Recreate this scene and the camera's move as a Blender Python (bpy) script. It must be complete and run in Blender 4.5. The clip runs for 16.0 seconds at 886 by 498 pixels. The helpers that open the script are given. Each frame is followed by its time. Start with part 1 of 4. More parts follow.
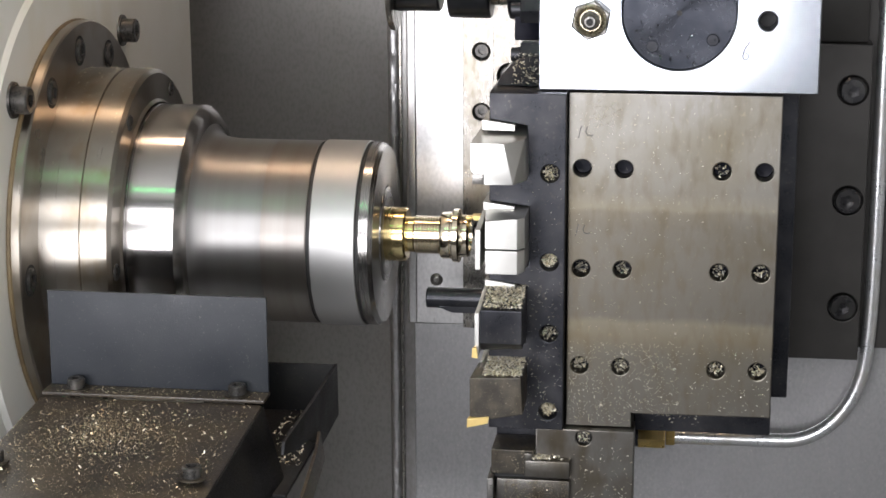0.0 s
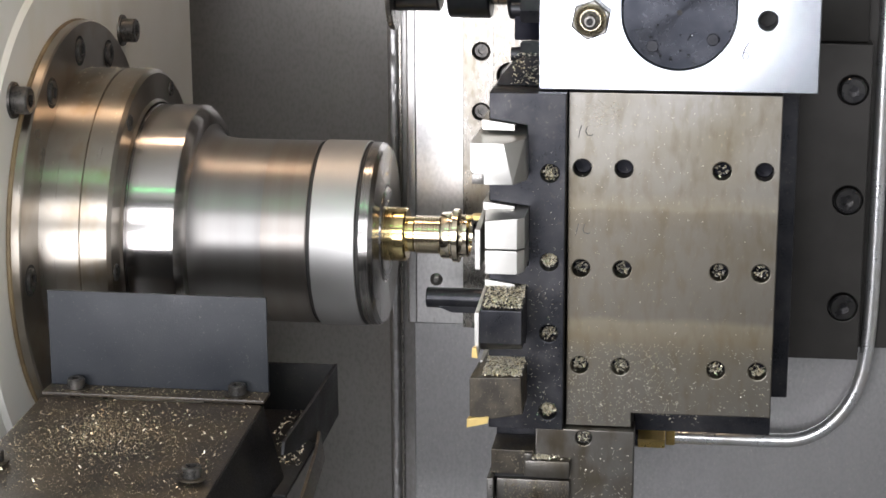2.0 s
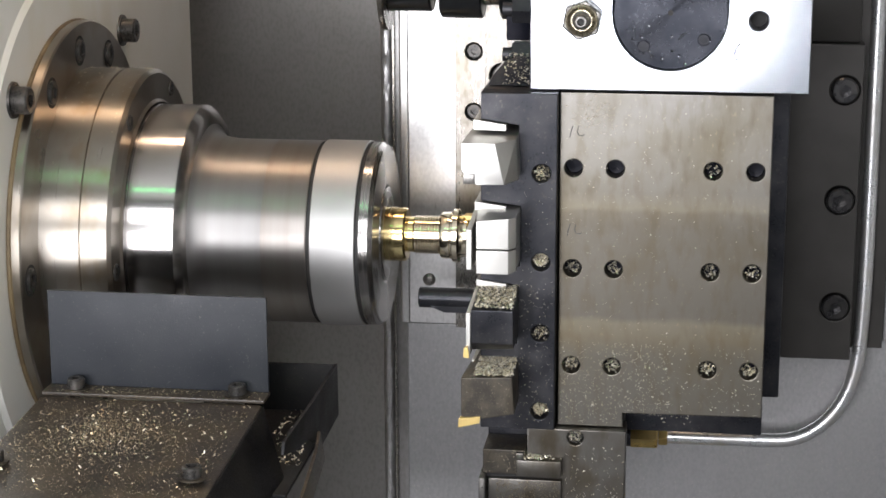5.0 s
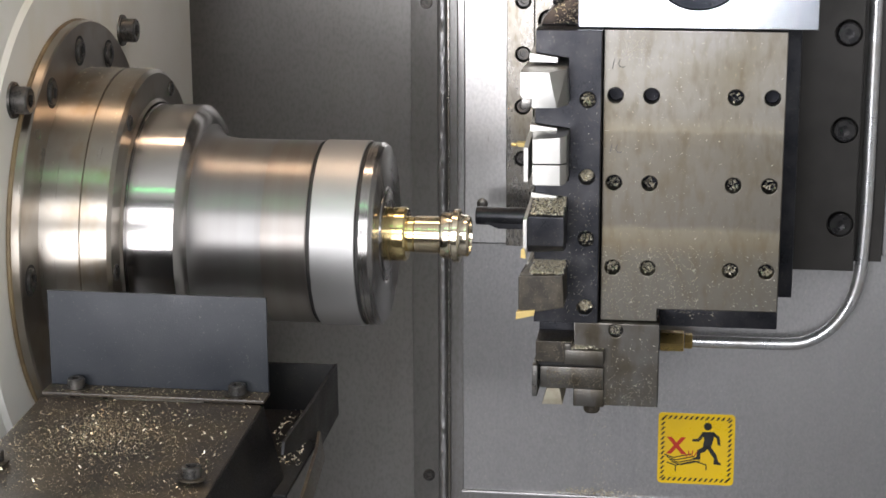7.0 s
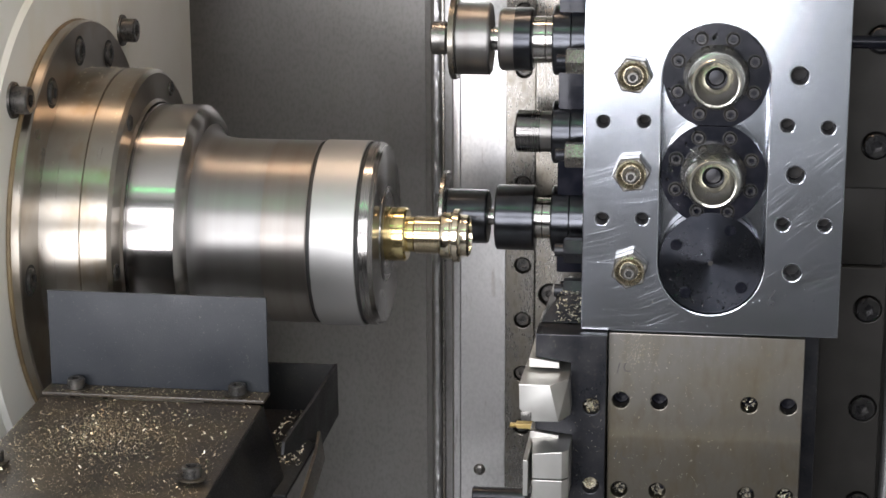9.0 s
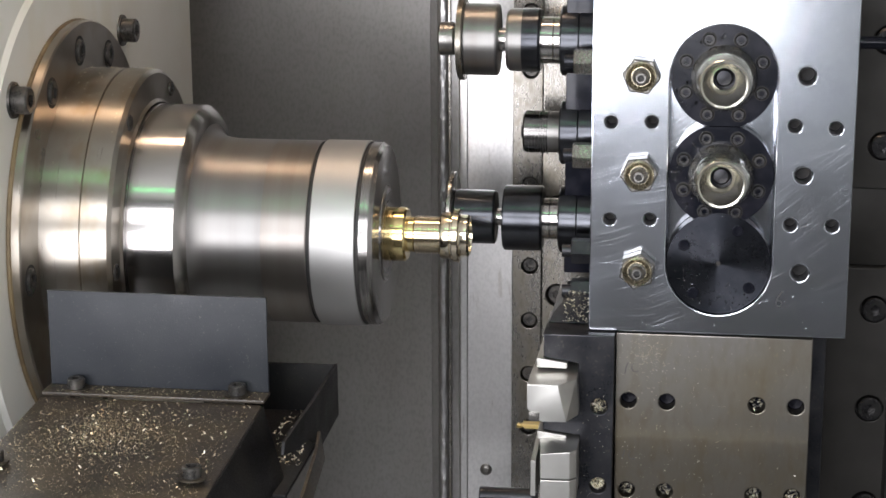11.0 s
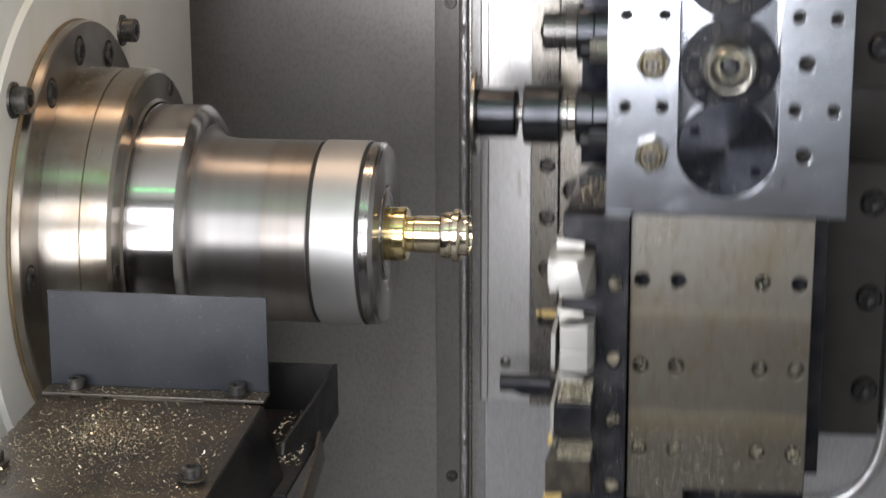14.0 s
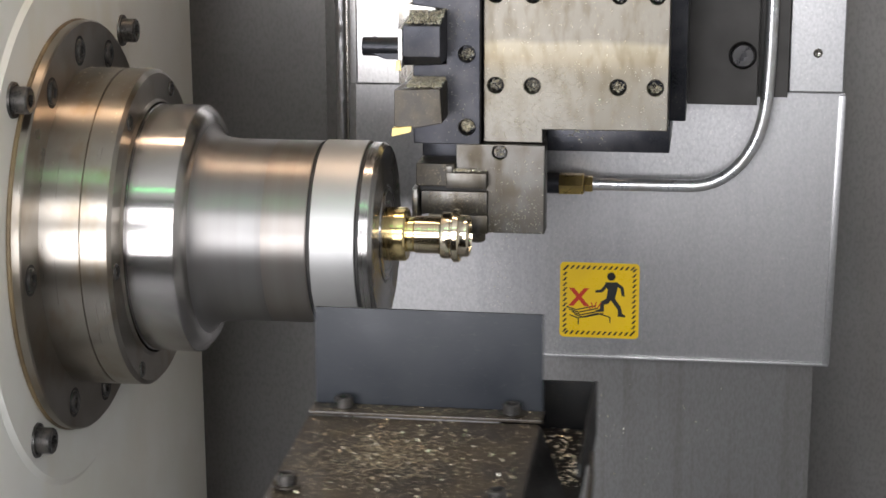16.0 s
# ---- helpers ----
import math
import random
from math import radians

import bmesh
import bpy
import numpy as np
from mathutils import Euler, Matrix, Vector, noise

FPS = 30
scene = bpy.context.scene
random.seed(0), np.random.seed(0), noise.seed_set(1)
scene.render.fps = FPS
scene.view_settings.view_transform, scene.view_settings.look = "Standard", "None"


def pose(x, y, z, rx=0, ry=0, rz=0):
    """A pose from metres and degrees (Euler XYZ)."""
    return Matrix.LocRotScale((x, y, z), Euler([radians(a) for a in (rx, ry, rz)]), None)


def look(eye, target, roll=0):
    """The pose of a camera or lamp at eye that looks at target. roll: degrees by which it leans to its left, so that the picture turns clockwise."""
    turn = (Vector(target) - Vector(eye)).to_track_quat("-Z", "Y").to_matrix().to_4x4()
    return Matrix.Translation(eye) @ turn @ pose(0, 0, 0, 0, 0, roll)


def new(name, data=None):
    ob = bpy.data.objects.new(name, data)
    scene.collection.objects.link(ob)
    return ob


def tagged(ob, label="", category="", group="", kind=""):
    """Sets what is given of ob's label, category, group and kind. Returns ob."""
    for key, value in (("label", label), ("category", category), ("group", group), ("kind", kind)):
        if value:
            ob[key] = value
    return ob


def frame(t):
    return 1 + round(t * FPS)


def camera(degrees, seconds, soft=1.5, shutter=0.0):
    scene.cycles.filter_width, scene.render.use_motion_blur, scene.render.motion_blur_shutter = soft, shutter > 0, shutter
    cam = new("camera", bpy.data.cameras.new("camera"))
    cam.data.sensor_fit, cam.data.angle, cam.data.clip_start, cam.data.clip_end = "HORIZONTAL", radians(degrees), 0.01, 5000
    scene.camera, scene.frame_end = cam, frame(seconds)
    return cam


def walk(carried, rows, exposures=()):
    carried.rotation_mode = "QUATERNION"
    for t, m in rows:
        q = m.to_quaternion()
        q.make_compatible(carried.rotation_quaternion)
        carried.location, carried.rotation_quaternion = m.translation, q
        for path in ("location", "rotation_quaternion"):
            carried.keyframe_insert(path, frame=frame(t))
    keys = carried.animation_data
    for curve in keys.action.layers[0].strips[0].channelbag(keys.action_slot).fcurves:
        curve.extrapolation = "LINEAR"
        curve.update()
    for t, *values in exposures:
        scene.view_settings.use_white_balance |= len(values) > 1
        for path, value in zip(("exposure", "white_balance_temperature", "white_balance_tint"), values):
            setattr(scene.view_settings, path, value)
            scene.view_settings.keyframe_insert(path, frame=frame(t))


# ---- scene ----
# ---- camera ----
EYE = Vector((0.155, -0.917, 0.2265))
YAW, PITCH = radians(7.884), radians(14.161)
AIM = Vector((-math.sin(YAW) * math.cos(PITCH), math.cos(YAW) * math.cos(PITCH), -math.sin(PITCH)))
cam = camera(25.89, 16.0, soft=1.6, shutter=0.6)
VIEW = look(EYE, EYE + AIM, -0.2)
walk(cam, [(0.0, VIEW), (16.0, VIEW)], exposures=[(0.0, 0.0), (16.0, 0.0)])

# ---- world and lights ----
world = bpy.data.worlds.new("world")
scene.world = world
world.use_nodes = True
world.node_tree.nodes["Background"].inputs["Color"].default_value = (0.9, 0.95, 1.0, 1)
world.node_tree.nodes["Background"].inputs["Strength"].default_value = 0.35


def area_lamp(name, eye, target, sx, sy, power, colour):
    data = bpy.data.lights.new(name, "AREA")
    data.shape, data.size, data.size_y, data.energy, data.color = "RECTANGLE", sx, sy, power, colour
    ob = new(name, data)
    ob.matrix_world = look(eye, target)
    return ob


# daylight in the open door behind the camera, above and below the door's rail, and the machine's warm lamp under the roof
area_lamp("door_light", (-0.42, -1.33, -0.025), (-0.42, 0, -0.025), 0.53, 0.45, 9.0, (0.96, 0.95, 1.0))
area_lamp("door_light", (0.035, -1.33, 0.1325), (0.035, 0, 0.1325), 0.31, 0.435, 4.5, (0.96, 0.95, 1.0))
area_lamp("door_light", (-0.06, -1.33, 0.57), (-0.06, 0, 0.57), 1.25, 0.33, 9.6, (0.96, 0.95, 1.0))
area_lamp("machine_lamp", (-0.15, 0.06, 0.74), (-0.15, 0.04, 0), 0.5, 0.07, 2.6, (1.0, 0.70, 0.48))

# ---- materials ----
MM = 0.001


def spun(m, amount=0.75, axis="Y"):
    n, l = m.node_tree.nodes, m.node_tree.links
    tan = n.new("ShaderNodeTangent")
    tan.direction_type, tan.axis = "RADIAL", axis
    n["Principled BSDF"].inputs["Anisotropic"].default_value = amount
    n["Principled BSDF"].inputs["Anisotropic Rotation"].default_value = 0.25
    l.new(tan.outputs["Tangent"], n["Principled BSDF"].inputs["Tangent"])
    return m


def scratched(m):
    """Fine swirling scratches of a wiping cloth in the gloss: arcs about two far centres."""
    n, l = m.node_tree.nodes, m.node_tree.links
    p = n["Principled BSDF"]
    total = p.inputs["Roughness"].links[0].from_socket
    co = n.new("ShaderNodeTexCoord")
    for (cx, cz), fine, low, amount, seed in (((-0.08, 0.295), 1400, 0.60, 0.11, 0.0), ((-0.02, 0.33), 1200, 0.64, 0.08, 3.1), ((0.22, 0.02), 1700, 0.69, 0.03, 7.7)):
        away, far, line, sharp = n.new("ShaderNodeVectorMath"), n.new("ShaderNodeVectorMath"), n.new("ShaderNodeTexNoise"), n.new("ShaderNodeMapRange")
        wob, gate, edge, shift = n.new("ShaderNodeTexNoise"), n.new("ShaderNodeTexNoise"), n.new("ShaderNodeMapRange"), n.new("ShaderNodeMath")
        away.operation, away.inputs[1].default_value = "SUBTRACT", (cx, 0, cz)
        l.new(co.outputs["Object"], away.inputs[0])
        far.operation = "LENGTH"
        l.new(away.outputs["Vector"], far.inputs[0])
        wob.inputs["Scale"].default_value, wob.inputs["Detail"].default_value = 11, 1
        l.new(co.outputs["Object"], wob.inputs["Vector"])
        shift.operation, shift.inputs[1].default_value = "MULTIPLY_ADD", 0.02
        l.new(wob.outputs["Fac"], shift.inputs[0])
        l.new(far.outputs["Value"], shift.inputs[2])
        line.noise_dimensions = "1D"
        line.inputs["Scale"].default_value, line.inputs["Detail"].default_value = fine, 3
        l.new(shift.outputs["Value"], line.inputs["W"])
        sharp.inputs["From Min"].default_value, sharp.inputs["From Max"].default_value = low, low + 0.07
        l.new(line.outputs["Fac"], sharp.inputs["Value"])
        gate.noise_dimensions = "4D"
        gate.inputs["W"].default_value = seed
        gate.inputs["Scale"].default_value, gate.inputs["Detail"].default_value = 38, 4
        l.new(co.outputs["Object"], gate.inputs["Vector"])
        edge.inputs["From Min"].default_value, edge.inputs["From Max"].default_value = 0.44, 0.60
        edge.inputs["To Max"].default_value = amount
        l.new(gate.outputs["Fac"], edge.inputs["Value"])
        mul, add = n.new("ShaderNodeMath"), n.new("ShaderNodeMath")
        mul.operation, add.operation = "MULTIPLY", "ADD"
        l.new(sharp.outputs["Result"], mul.inputs[0])
        l.new(edge.outputs["Result"], mul.inputs[1])
        l.new(total, add.inputs[0])
        l.new(mul.outputs["Value"], add.inputs[1])
        total = add.outputs["Value"]
    l.new(total, p.inputs["Roughness"])
    return m


def banded(m):
    """Straw coloured bands across the block, where the tool slots end, paler towards the top."""
    n, l = m.node_tree.nodes, m.node_tree.links
    p = n["Principled BSDF"]
    old = p.inputs["Base Color"].links[0].from_socket
    co, sep, wob = n.new("ShaderNodeTexCoord"), n.new("ShaderNodeSeparateXYZ"), n.new("ShaderNodeTexNoise")
    wob.inputs["Scale"].default_value, wob.inputs["Detail"].default_value = 40, 5
    l.new(co.outputs["Object"], sep.inputs["Vector"])
    l.new(co.outputs["Object"], wob.inputs["Vector"])
    wz = n.new("ShaderNodeMath")
    wz.operation, wz.inputs[1].default_value = "MULTIPLY_ADD", 0.006
    l.new(wob.outputs["Fac"], wz.inputs[0])
    l.new(sep.outputs["Z"], wz.inputs[2])
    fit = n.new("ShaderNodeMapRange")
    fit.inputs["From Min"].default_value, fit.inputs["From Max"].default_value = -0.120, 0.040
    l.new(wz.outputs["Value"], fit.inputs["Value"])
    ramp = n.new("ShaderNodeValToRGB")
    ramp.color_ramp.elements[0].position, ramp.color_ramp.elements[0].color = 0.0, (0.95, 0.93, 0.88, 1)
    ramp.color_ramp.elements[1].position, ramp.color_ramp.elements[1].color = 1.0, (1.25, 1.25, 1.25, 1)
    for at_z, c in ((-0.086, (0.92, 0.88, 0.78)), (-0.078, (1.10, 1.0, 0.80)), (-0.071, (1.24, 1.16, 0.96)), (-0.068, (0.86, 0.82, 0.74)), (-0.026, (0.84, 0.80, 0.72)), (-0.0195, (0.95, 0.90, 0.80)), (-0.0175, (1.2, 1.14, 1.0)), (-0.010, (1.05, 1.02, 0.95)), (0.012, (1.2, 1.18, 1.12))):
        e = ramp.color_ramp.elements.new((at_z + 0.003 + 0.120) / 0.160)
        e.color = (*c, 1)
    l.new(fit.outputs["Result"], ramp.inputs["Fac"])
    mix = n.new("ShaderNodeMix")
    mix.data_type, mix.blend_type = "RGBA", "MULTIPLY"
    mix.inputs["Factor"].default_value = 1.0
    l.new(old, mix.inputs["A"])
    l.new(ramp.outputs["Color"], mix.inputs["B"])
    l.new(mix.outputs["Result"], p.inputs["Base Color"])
    return m


def material(name, base, second=None, rough=0.4, metal=0.0, scale=60, fine=900, bump=0.15, spread=0.12, stretch=(1, 1, 1), coat=0.0, mix=(0.42, 0.62), dust=None, cover=0.62, spec=0.5):
    m = bpy.data.materials.new(name)
    m.use_nodes = True
    n, l = m.node_tree.nodes, m.node_tree.links
    p = n["Principled BSDF"]
    p.inputs["Metallic"].default_value = metal
    p.inputs["Coat Weight"].default_value = coat
    p.inputs["Specular IOR Level"].default_value = spec
    p.inputs["Coat Roughness"].default_value = 0.12
    co, mp = n.new("ShaderNodeTexCoord"), n.new("ShaderNodeMapping")
    mp.inputs["Scale"].default_value = stretch
    l.new(co.outputs["Object"], mp.inputs["Vector"])
    big, small = n.new("ShaderNodeTexNoise"), n.new("ShaderNodeTexNoise")
    big.inputs["Scale"].default_value, small.inputs["Scale"].default_value = scale, fine
    big.inputs["Detail"].default_value, small.inputs["Detail"].default_value = 5, 3
    l.new(co.outputs["Object"], big.inputs["Vector"])
    l.new(mp.outputs["Vector"], small.inputs["Vector"])
    ramp = n.new("ShaderNodeMapRange")
    ramp.inputs["From Min"].default_value, ramp.inputs["From Max"].default_value = mix
    l.new(big.outputs["Fac"], ramp.inputs["Value"])
    mixc = n.new("ShaderNodeMix")
    mixc.data_type = "RGBA"
    mixc.inputs["A"].default_value = (*base, 1)
    mixc.inputs["B"].default_value = (*(second or tuple(c * 0.8 for c in base)), 1)
    l.new(ramp.outputs["Result"], mixc.inputs["Factor"])
    colour = mixc.outputs["Result"]
    if dust:
        speck, edge, over = n.new("ShaderNodeTexNoise"), n.new("ShaderNodeMapRange"), n.new("ShaderNodeMix")
        speck.inputs["Scale"].default_value, speck.inputs["Detail"].default_value = 1300, 4
        l.new(co.outputs["Object"], speck.inputs["Vector"])
        edge.inputs["From Min"].default_value, edge.inputs["From Max"].default_value = cover, cover + 0.06
        l.new(speck.outputs["Fac"], edge.inputs["Value"])
        over.data_type = "RGBA"
        l.new(edge.outputs["Result"], over.inputs["Factor"])
        l.new(colour, over.inputs["A"])
        over.inputs["B"].default_value = (*dust, 1)
        colour = over.outputs["Result"]
    l.new(colour, p.inputs["Base Color"])
    add = n.new("ShaderNodeMath")
    add.operation = "ADD"
    l.new(big.outputs["Fac"], add.inputs[0])
    l.new(small.outputs["Fac"], add.inputs[1])
    rr = n.new("ShaderNodeMapRange")
    rr.inputs["From Min"].default_value, rr.inputs["From Max"].default_value = 0.7, 1.3
    rr.inputs["To Min"].default_value, rr.inputs["To Max"].default_value = max(0.03, rough - spread), rough + spread
    l.new(add.outputs["Value"], rr.inputs["Value"])
    l.new(rr.outputs["Result"], p.inputs["Roughness"])
    b = n.new("ShaderNodeBump")
    b.inputs["Strength"].default_value, b.inputs["Distance"].default_value = bump, 0.0004
    l.new(small.outputs["Fac"], b.inputs["Height"])
    l.new(b.outputs["Normal"], p.inputs["Normal"])
    return m


def worn_or_glinting(m, scale, stretch, edge, tint, rougher, seed=0.0, detail=4):
    """A layer of wear or of painted glints: where a noise passes the edge, the colour takes the tint and the gloss
    changes.
    """
    n, l = m.node_tree.nodes, m.node_tree.links
    p = n["Principled BSDF"]
    colour, gloss = p.inputs["Base Color"].links[0].from_socket, p.inputs["Roughness"].links[0].from_socket
    co, mp, tex, mask = n.new("ShaderNodeTexCoord"), n.new("ShaderNodeMapping"), n.new("ShaderNodeTexNoise"), n.new("ShaderNodeMapRange")
    mp.inputs["Scale"].default_value = stretch
    mp.inputs["Location"].default_value = (seed, seed * 0.7, seed * 1.3)
    tex.inputs["Scale"].default_value, tex.inputs["Detail"].default_value = scale, detail
    l.new(co.outputs["Object"], mp.inputs["Vector"])
    l.new(mp.outputs["Vector"], tex.inputs["Vector"])
    mask.inputs["From Min"].default_value, mask.inputs["From Max"].default_value = edge
    l.new(tex.outputs["Fac"], mask.inputs["Value"])
    mix, add = n.new("ShaderNodeMix"), n.new("ShaderNodeMath")
    mix.data_type, mix.blend_type = "RGBA", "MULTIPLY"
    l.new(mask.outputs["Result"], mix.inputs["Factor"])
    l.new(colour, mix.inputs["A"])
    mix.inputs["B"].default_value = (*tint, 1)
    l.new(mix.outputs["Result"], p.inputs["Base Color"])
    add.operation, add.inputs[1].default_value = "MULTIPLY_ADD", rougher
    l.new(mask.outputs["Result"], add.inputs[0])
    l.new(gloss, add.inputs[2])
    l.new(add.outputs["Value"], p.inputs["Roughness"])
    return m


TURNED = spun(material("turned_steel", (0.54, 0.52, 0.50), (0.48, 0.46, 0.44), 0.22, 1.0, 18, 2600, 0.003, 0.015, (1, 0.004, 0.004)), 0.95, "X")
CAP = spun(material("dark_polished_cap", (0.40, 0.385, 0.37), (0.35, 0.335, 0.32), 0.27, 1.0, 18, 2600, 0.003, 0.015, (1, 0.004, 0.004)), 0.9, "X")
NECK = worn_or_glinting(spun(material("satin_turned_steel", (0.43, 0.42, 0.41), (0.37, 0.36, 0.35), 0.51, 1.0, 22, 2600, 0.0, 0.03, (1, 0.004, 0.004)), 0.86, "X"), 90, (1, 0.02, 0.02), (0.42, 0.66), (0.90, 0.88, 0.86), 0.02)
WARMNECK = worn_or_glinting(spun(material("warm_turned_steel", (0.43, 0.405, 0.38), (0.38, 0.355, 0.33), 0.48, 1.0, 22, 2600, 0.0, 0.03, (1, 0.004, 0.004)), 0.86, "X"), 90, (1, 0.02, 0.02), (0.42, 0.66), (0.92, 0.89, 0.86), 0.02)
BLUED = spun(material("blued_turned_steel", (0.10, 0.104, 0.115), (0.075, 0.078, 0.088), 0.33, 1.0, 60, 2600, 0.003, 0.02, (1, 0.01, 0.01)), 0.9, "X")
BLASTED = material("satin_steel", (0.45, 0.445, 0.435), (0.41, 0.405, 0.395), 0.46, 0.8, 30, 3000, 0.05, 0.03)
CONE = material("honed_steel", (0.66, 0.64, 0.57), (0.58, 0.56, 0.49), 0.20, 0.95, 60, 2600, 0.02, 0.04, (0.02, 1, 0.02))
DARKTURN = spun(material("dark_turned_steel", (0.20, 0.19, 0.185), (0.14, 0.135, 0.13), 0.26, 1.0, 40, 2600, 0.01, 0.03, (1, 0.01, 0.01)), 0.6, "X")
FLANGE = spun(material("stained_flange_steel", (0.42, 0.39, 0.345), (0.35, 0.31, 0.255), 0.31, 1.0, 16, 2200, 0.004, 0.04, (1, 0.004, 0.004)), 0.9, "X")
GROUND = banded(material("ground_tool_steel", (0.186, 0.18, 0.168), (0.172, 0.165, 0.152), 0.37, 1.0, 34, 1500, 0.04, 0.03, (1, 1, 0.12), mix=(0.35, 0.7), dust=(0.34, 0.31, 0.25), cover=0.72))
ALU = scratched(material("milled_aluminium", (0.64, 0.67, 0.72), (0.58, 0.61, 0.67), 0.15, 1.0, 35, 900, 0.006, 0.03, (1, 1, 0.6)))
OXIDE = material("black_oxide_steel", (0.026, 0.027, 0.032), (0.044, 0.044, 0.048), 0.31, 0.6, 60, 1500, 0.04, 0.05, dust=(0.12, 0.11, 0.095), cover=0.68, spec=0.25)
OILED = material("oily_black_steel", (0.008, 0.009, 0.014), (0.016, 0.016, 0.023), 0.17, 0.15, 120, 500, 0.05, 0.06, spec=0.22)
SPUN = spun(material("oily_spun_steel", (0.036, 0.038, 0.045), (0.022, 0.024, 0.03), 0.30, 0.9, 60, 700, 0.01, 0.05, spec=0.2), 0.93)
SCREW = material("black_screw_steel", (0.06, 0.058, 0.055), (0.11, 0.10, 0.09), 0.32, 0.6, 200, 1500, 0.08)
# Near-black: the shade in grooves, seats, slots and bores is put into the colour.
RECESS_SHADE = material("recess_shade", (0.02, 0.02, 0.02), (0.04, 0.035, 0.03), 0.6, 0.2)
BLACKSCREW = material("oily_black_screw", (0.045, 0.044, 0.046), (0.06, 0.058, 0.056), 0.22, 0.7, 200, 1500, 0.06, 0.05, spec=0.35)
FLANGESCREW = material("dark_flange_screw", (0.030, 0.030, 0.033), (0.05, 0.048, 0.047), 0.30, 0.6, 200, 1500, 0.08)
BORE = material("threaded_bore", (0.26, 0.26, 0.27), (0.18, 0.18, 0.19), 0.35, 0.9, 300, 4000, 0.2)
CARBIDE = material("bright_tool_holder", (0.60, 0.59, 0.56), (0.53, 0.52, 0.49), 0.38, 0.9, 60, 1800, 0.03, 0.03)
DULLTOOL = material("dirty_tool_holder", (0.050, 0.043, 0.034), (0.085, 0.072, 0.052), 0.42, 0.4, 140, 1200, 0.25, dust=(0.30, 0.26, 0.18), cover=0.63)
BRASS = material("machined_brass", (0.84, 0.68, 0.34), (0.78, 0.61, 0.29), 0.15, 1.0, 60, 3000, 0.02, 0.03, (1, 0.004, 0.004))
# The workpiece's brass again, paler: the glare on it is in the colour.
LITBRASS = material("brass_with_glare", (0.84, 0.75, 0.58), (0.80, 0.70, 0.52), 0.13, 1.0, 60, 3000, 0.02, 0.03, (1, 0.004, 0.004))
DULLBRASS = material("dull_brass_fitting", (0.62, 0.45, 0.16), (0.46, 0.34, 0.14), 0.34, 1.0, 150, 1500, 0.10)
PALE = material("pale_worn_carbide", (0.46, 0.42, 0.33), (0.34, 0.30, 0.22), 0.5, 0.3, 150, 1500, 0.15)
NIPPLE = material("pale_brass_nipple", (0.56, 0.50, 0.36), (0.40, 0.35, 0.26), 0.28, 1.0, 250, 1500, 0.05)
HEX = material("grey_hexagon_steel", (0.24, 0.23, 0.215), (0.15, 0.145, 0.135), 0.34, 0.9, 150, 1500, 0.1)
GOLD = material("gold_coated_insert", (0.78, 0.58, 0.22), (0.70, 0.52, 0.20), 0.4, 0.5)
CHIP = material("brass_chips", (0.80, 0.72, 0.50), (0.92, 0.89, 0.80), 0.30, 0.5, 900, 3000, 0.1)
DULLCHIP = material("oily_brass_chips", (0.42, 0.35, 0.23), (0.60, 0.53, 0.40), 0.34, 0.7, 700, 3000, 0.1)
CASTING = material("cream_machine_paint", (0.86, 0.85, 0.79), (0.80, 0.775, 0.69), 0.40, 0.0, 10, 500, 0.05)
SHEET = material("stainless_cover_sheet", (0.49, 0.485, 0.485), (0.44, 0.437, 0.435), 0.33, 0.92, 14, 900, 0.03, 0.02, (1, 1, 0.25), mix=(0.3, 0.75), dust=(0.50, 0.49, 0.47), cover=0.70)
# SHEET's steel again, painted paler for the light on the left strip.
LITSTRIP = material("strip_steel_lit", (0.70, 0.69, 0.68), (0.64, 0.63, 0.62), 0.32, 0.92, 14, 900, 0.03, 0.02, (1, 1, 0.25), mix=(0.3, 0.75), dust=(0.70, 0.68, 0.64), cover=0.70)
LOWSHEET = material("worn_grey_sheet", (0.33, 0.325, 0.32), (0.29, 0.285, 0.28), 0.38, 0.85, 10, 700, 0.03, 0.025, (1, 1, 0.12), mix=(0.3, 0.75), dust=(0.38, 0.36, 0.33), cover=0.70)
BACK = material("dark_back_sheet", (0.28, 0.272, 0.264), (0.25, 0.242, 0.234), 0.40, 0.72, 9, 2200, 0.06, 0.03)
CATCH = material("dark_grey_paint", (0.018, 0.021, 0.027), (0.026, 0.029, 0.035), 0.45, 0.0, 40, 1400, 0.14, dust=(0.10, 0.10, 0.092), cover=0.67, spec=0.35)
# Oily tray paint, near-black: the shade inside the tray is in its colour.
TRAY = material("tray_black_with_shade", (0.010, 0.010, 0.011), (0.018, 0.017, 0.016), 0.5, 0.0, 60, 1200, 0.2, dust=(0.07, 0.06, 0.045), cover=0.66, spec=0.2)
GRIME = material("oily_chip_dust_paint", (0.038, 0.031, 0.025), (0.075, 0.058, 0.038), 0.42, 0.1, 40, 900, 0.35, coat=0.15, dust=(0.22, 0.175, 0.11), cover=0.62)
RUST = material("brown_oil_stain", (0.20, 0.145, 0.075), (0.12, 0.085, 0.045), 0.45, 0.1, 60, 900, 0.2)
RAIL = material("grey_rail_steel", (0.29, 0.277, 0.256), (0.24, 0.225, 0.20), 0.27, 0.95, 40, 1500, 0.03, 0.03, (1, 1, 0.3))
DARKRAIL = material("dark_slide_plate", (0.046, 0.043, 0.040), (0.036, 0.034, 0.031), 0.38, 0.4, 40, 1500, 0.04, 0.04, (1, 1, 0.1), spec=0.25)
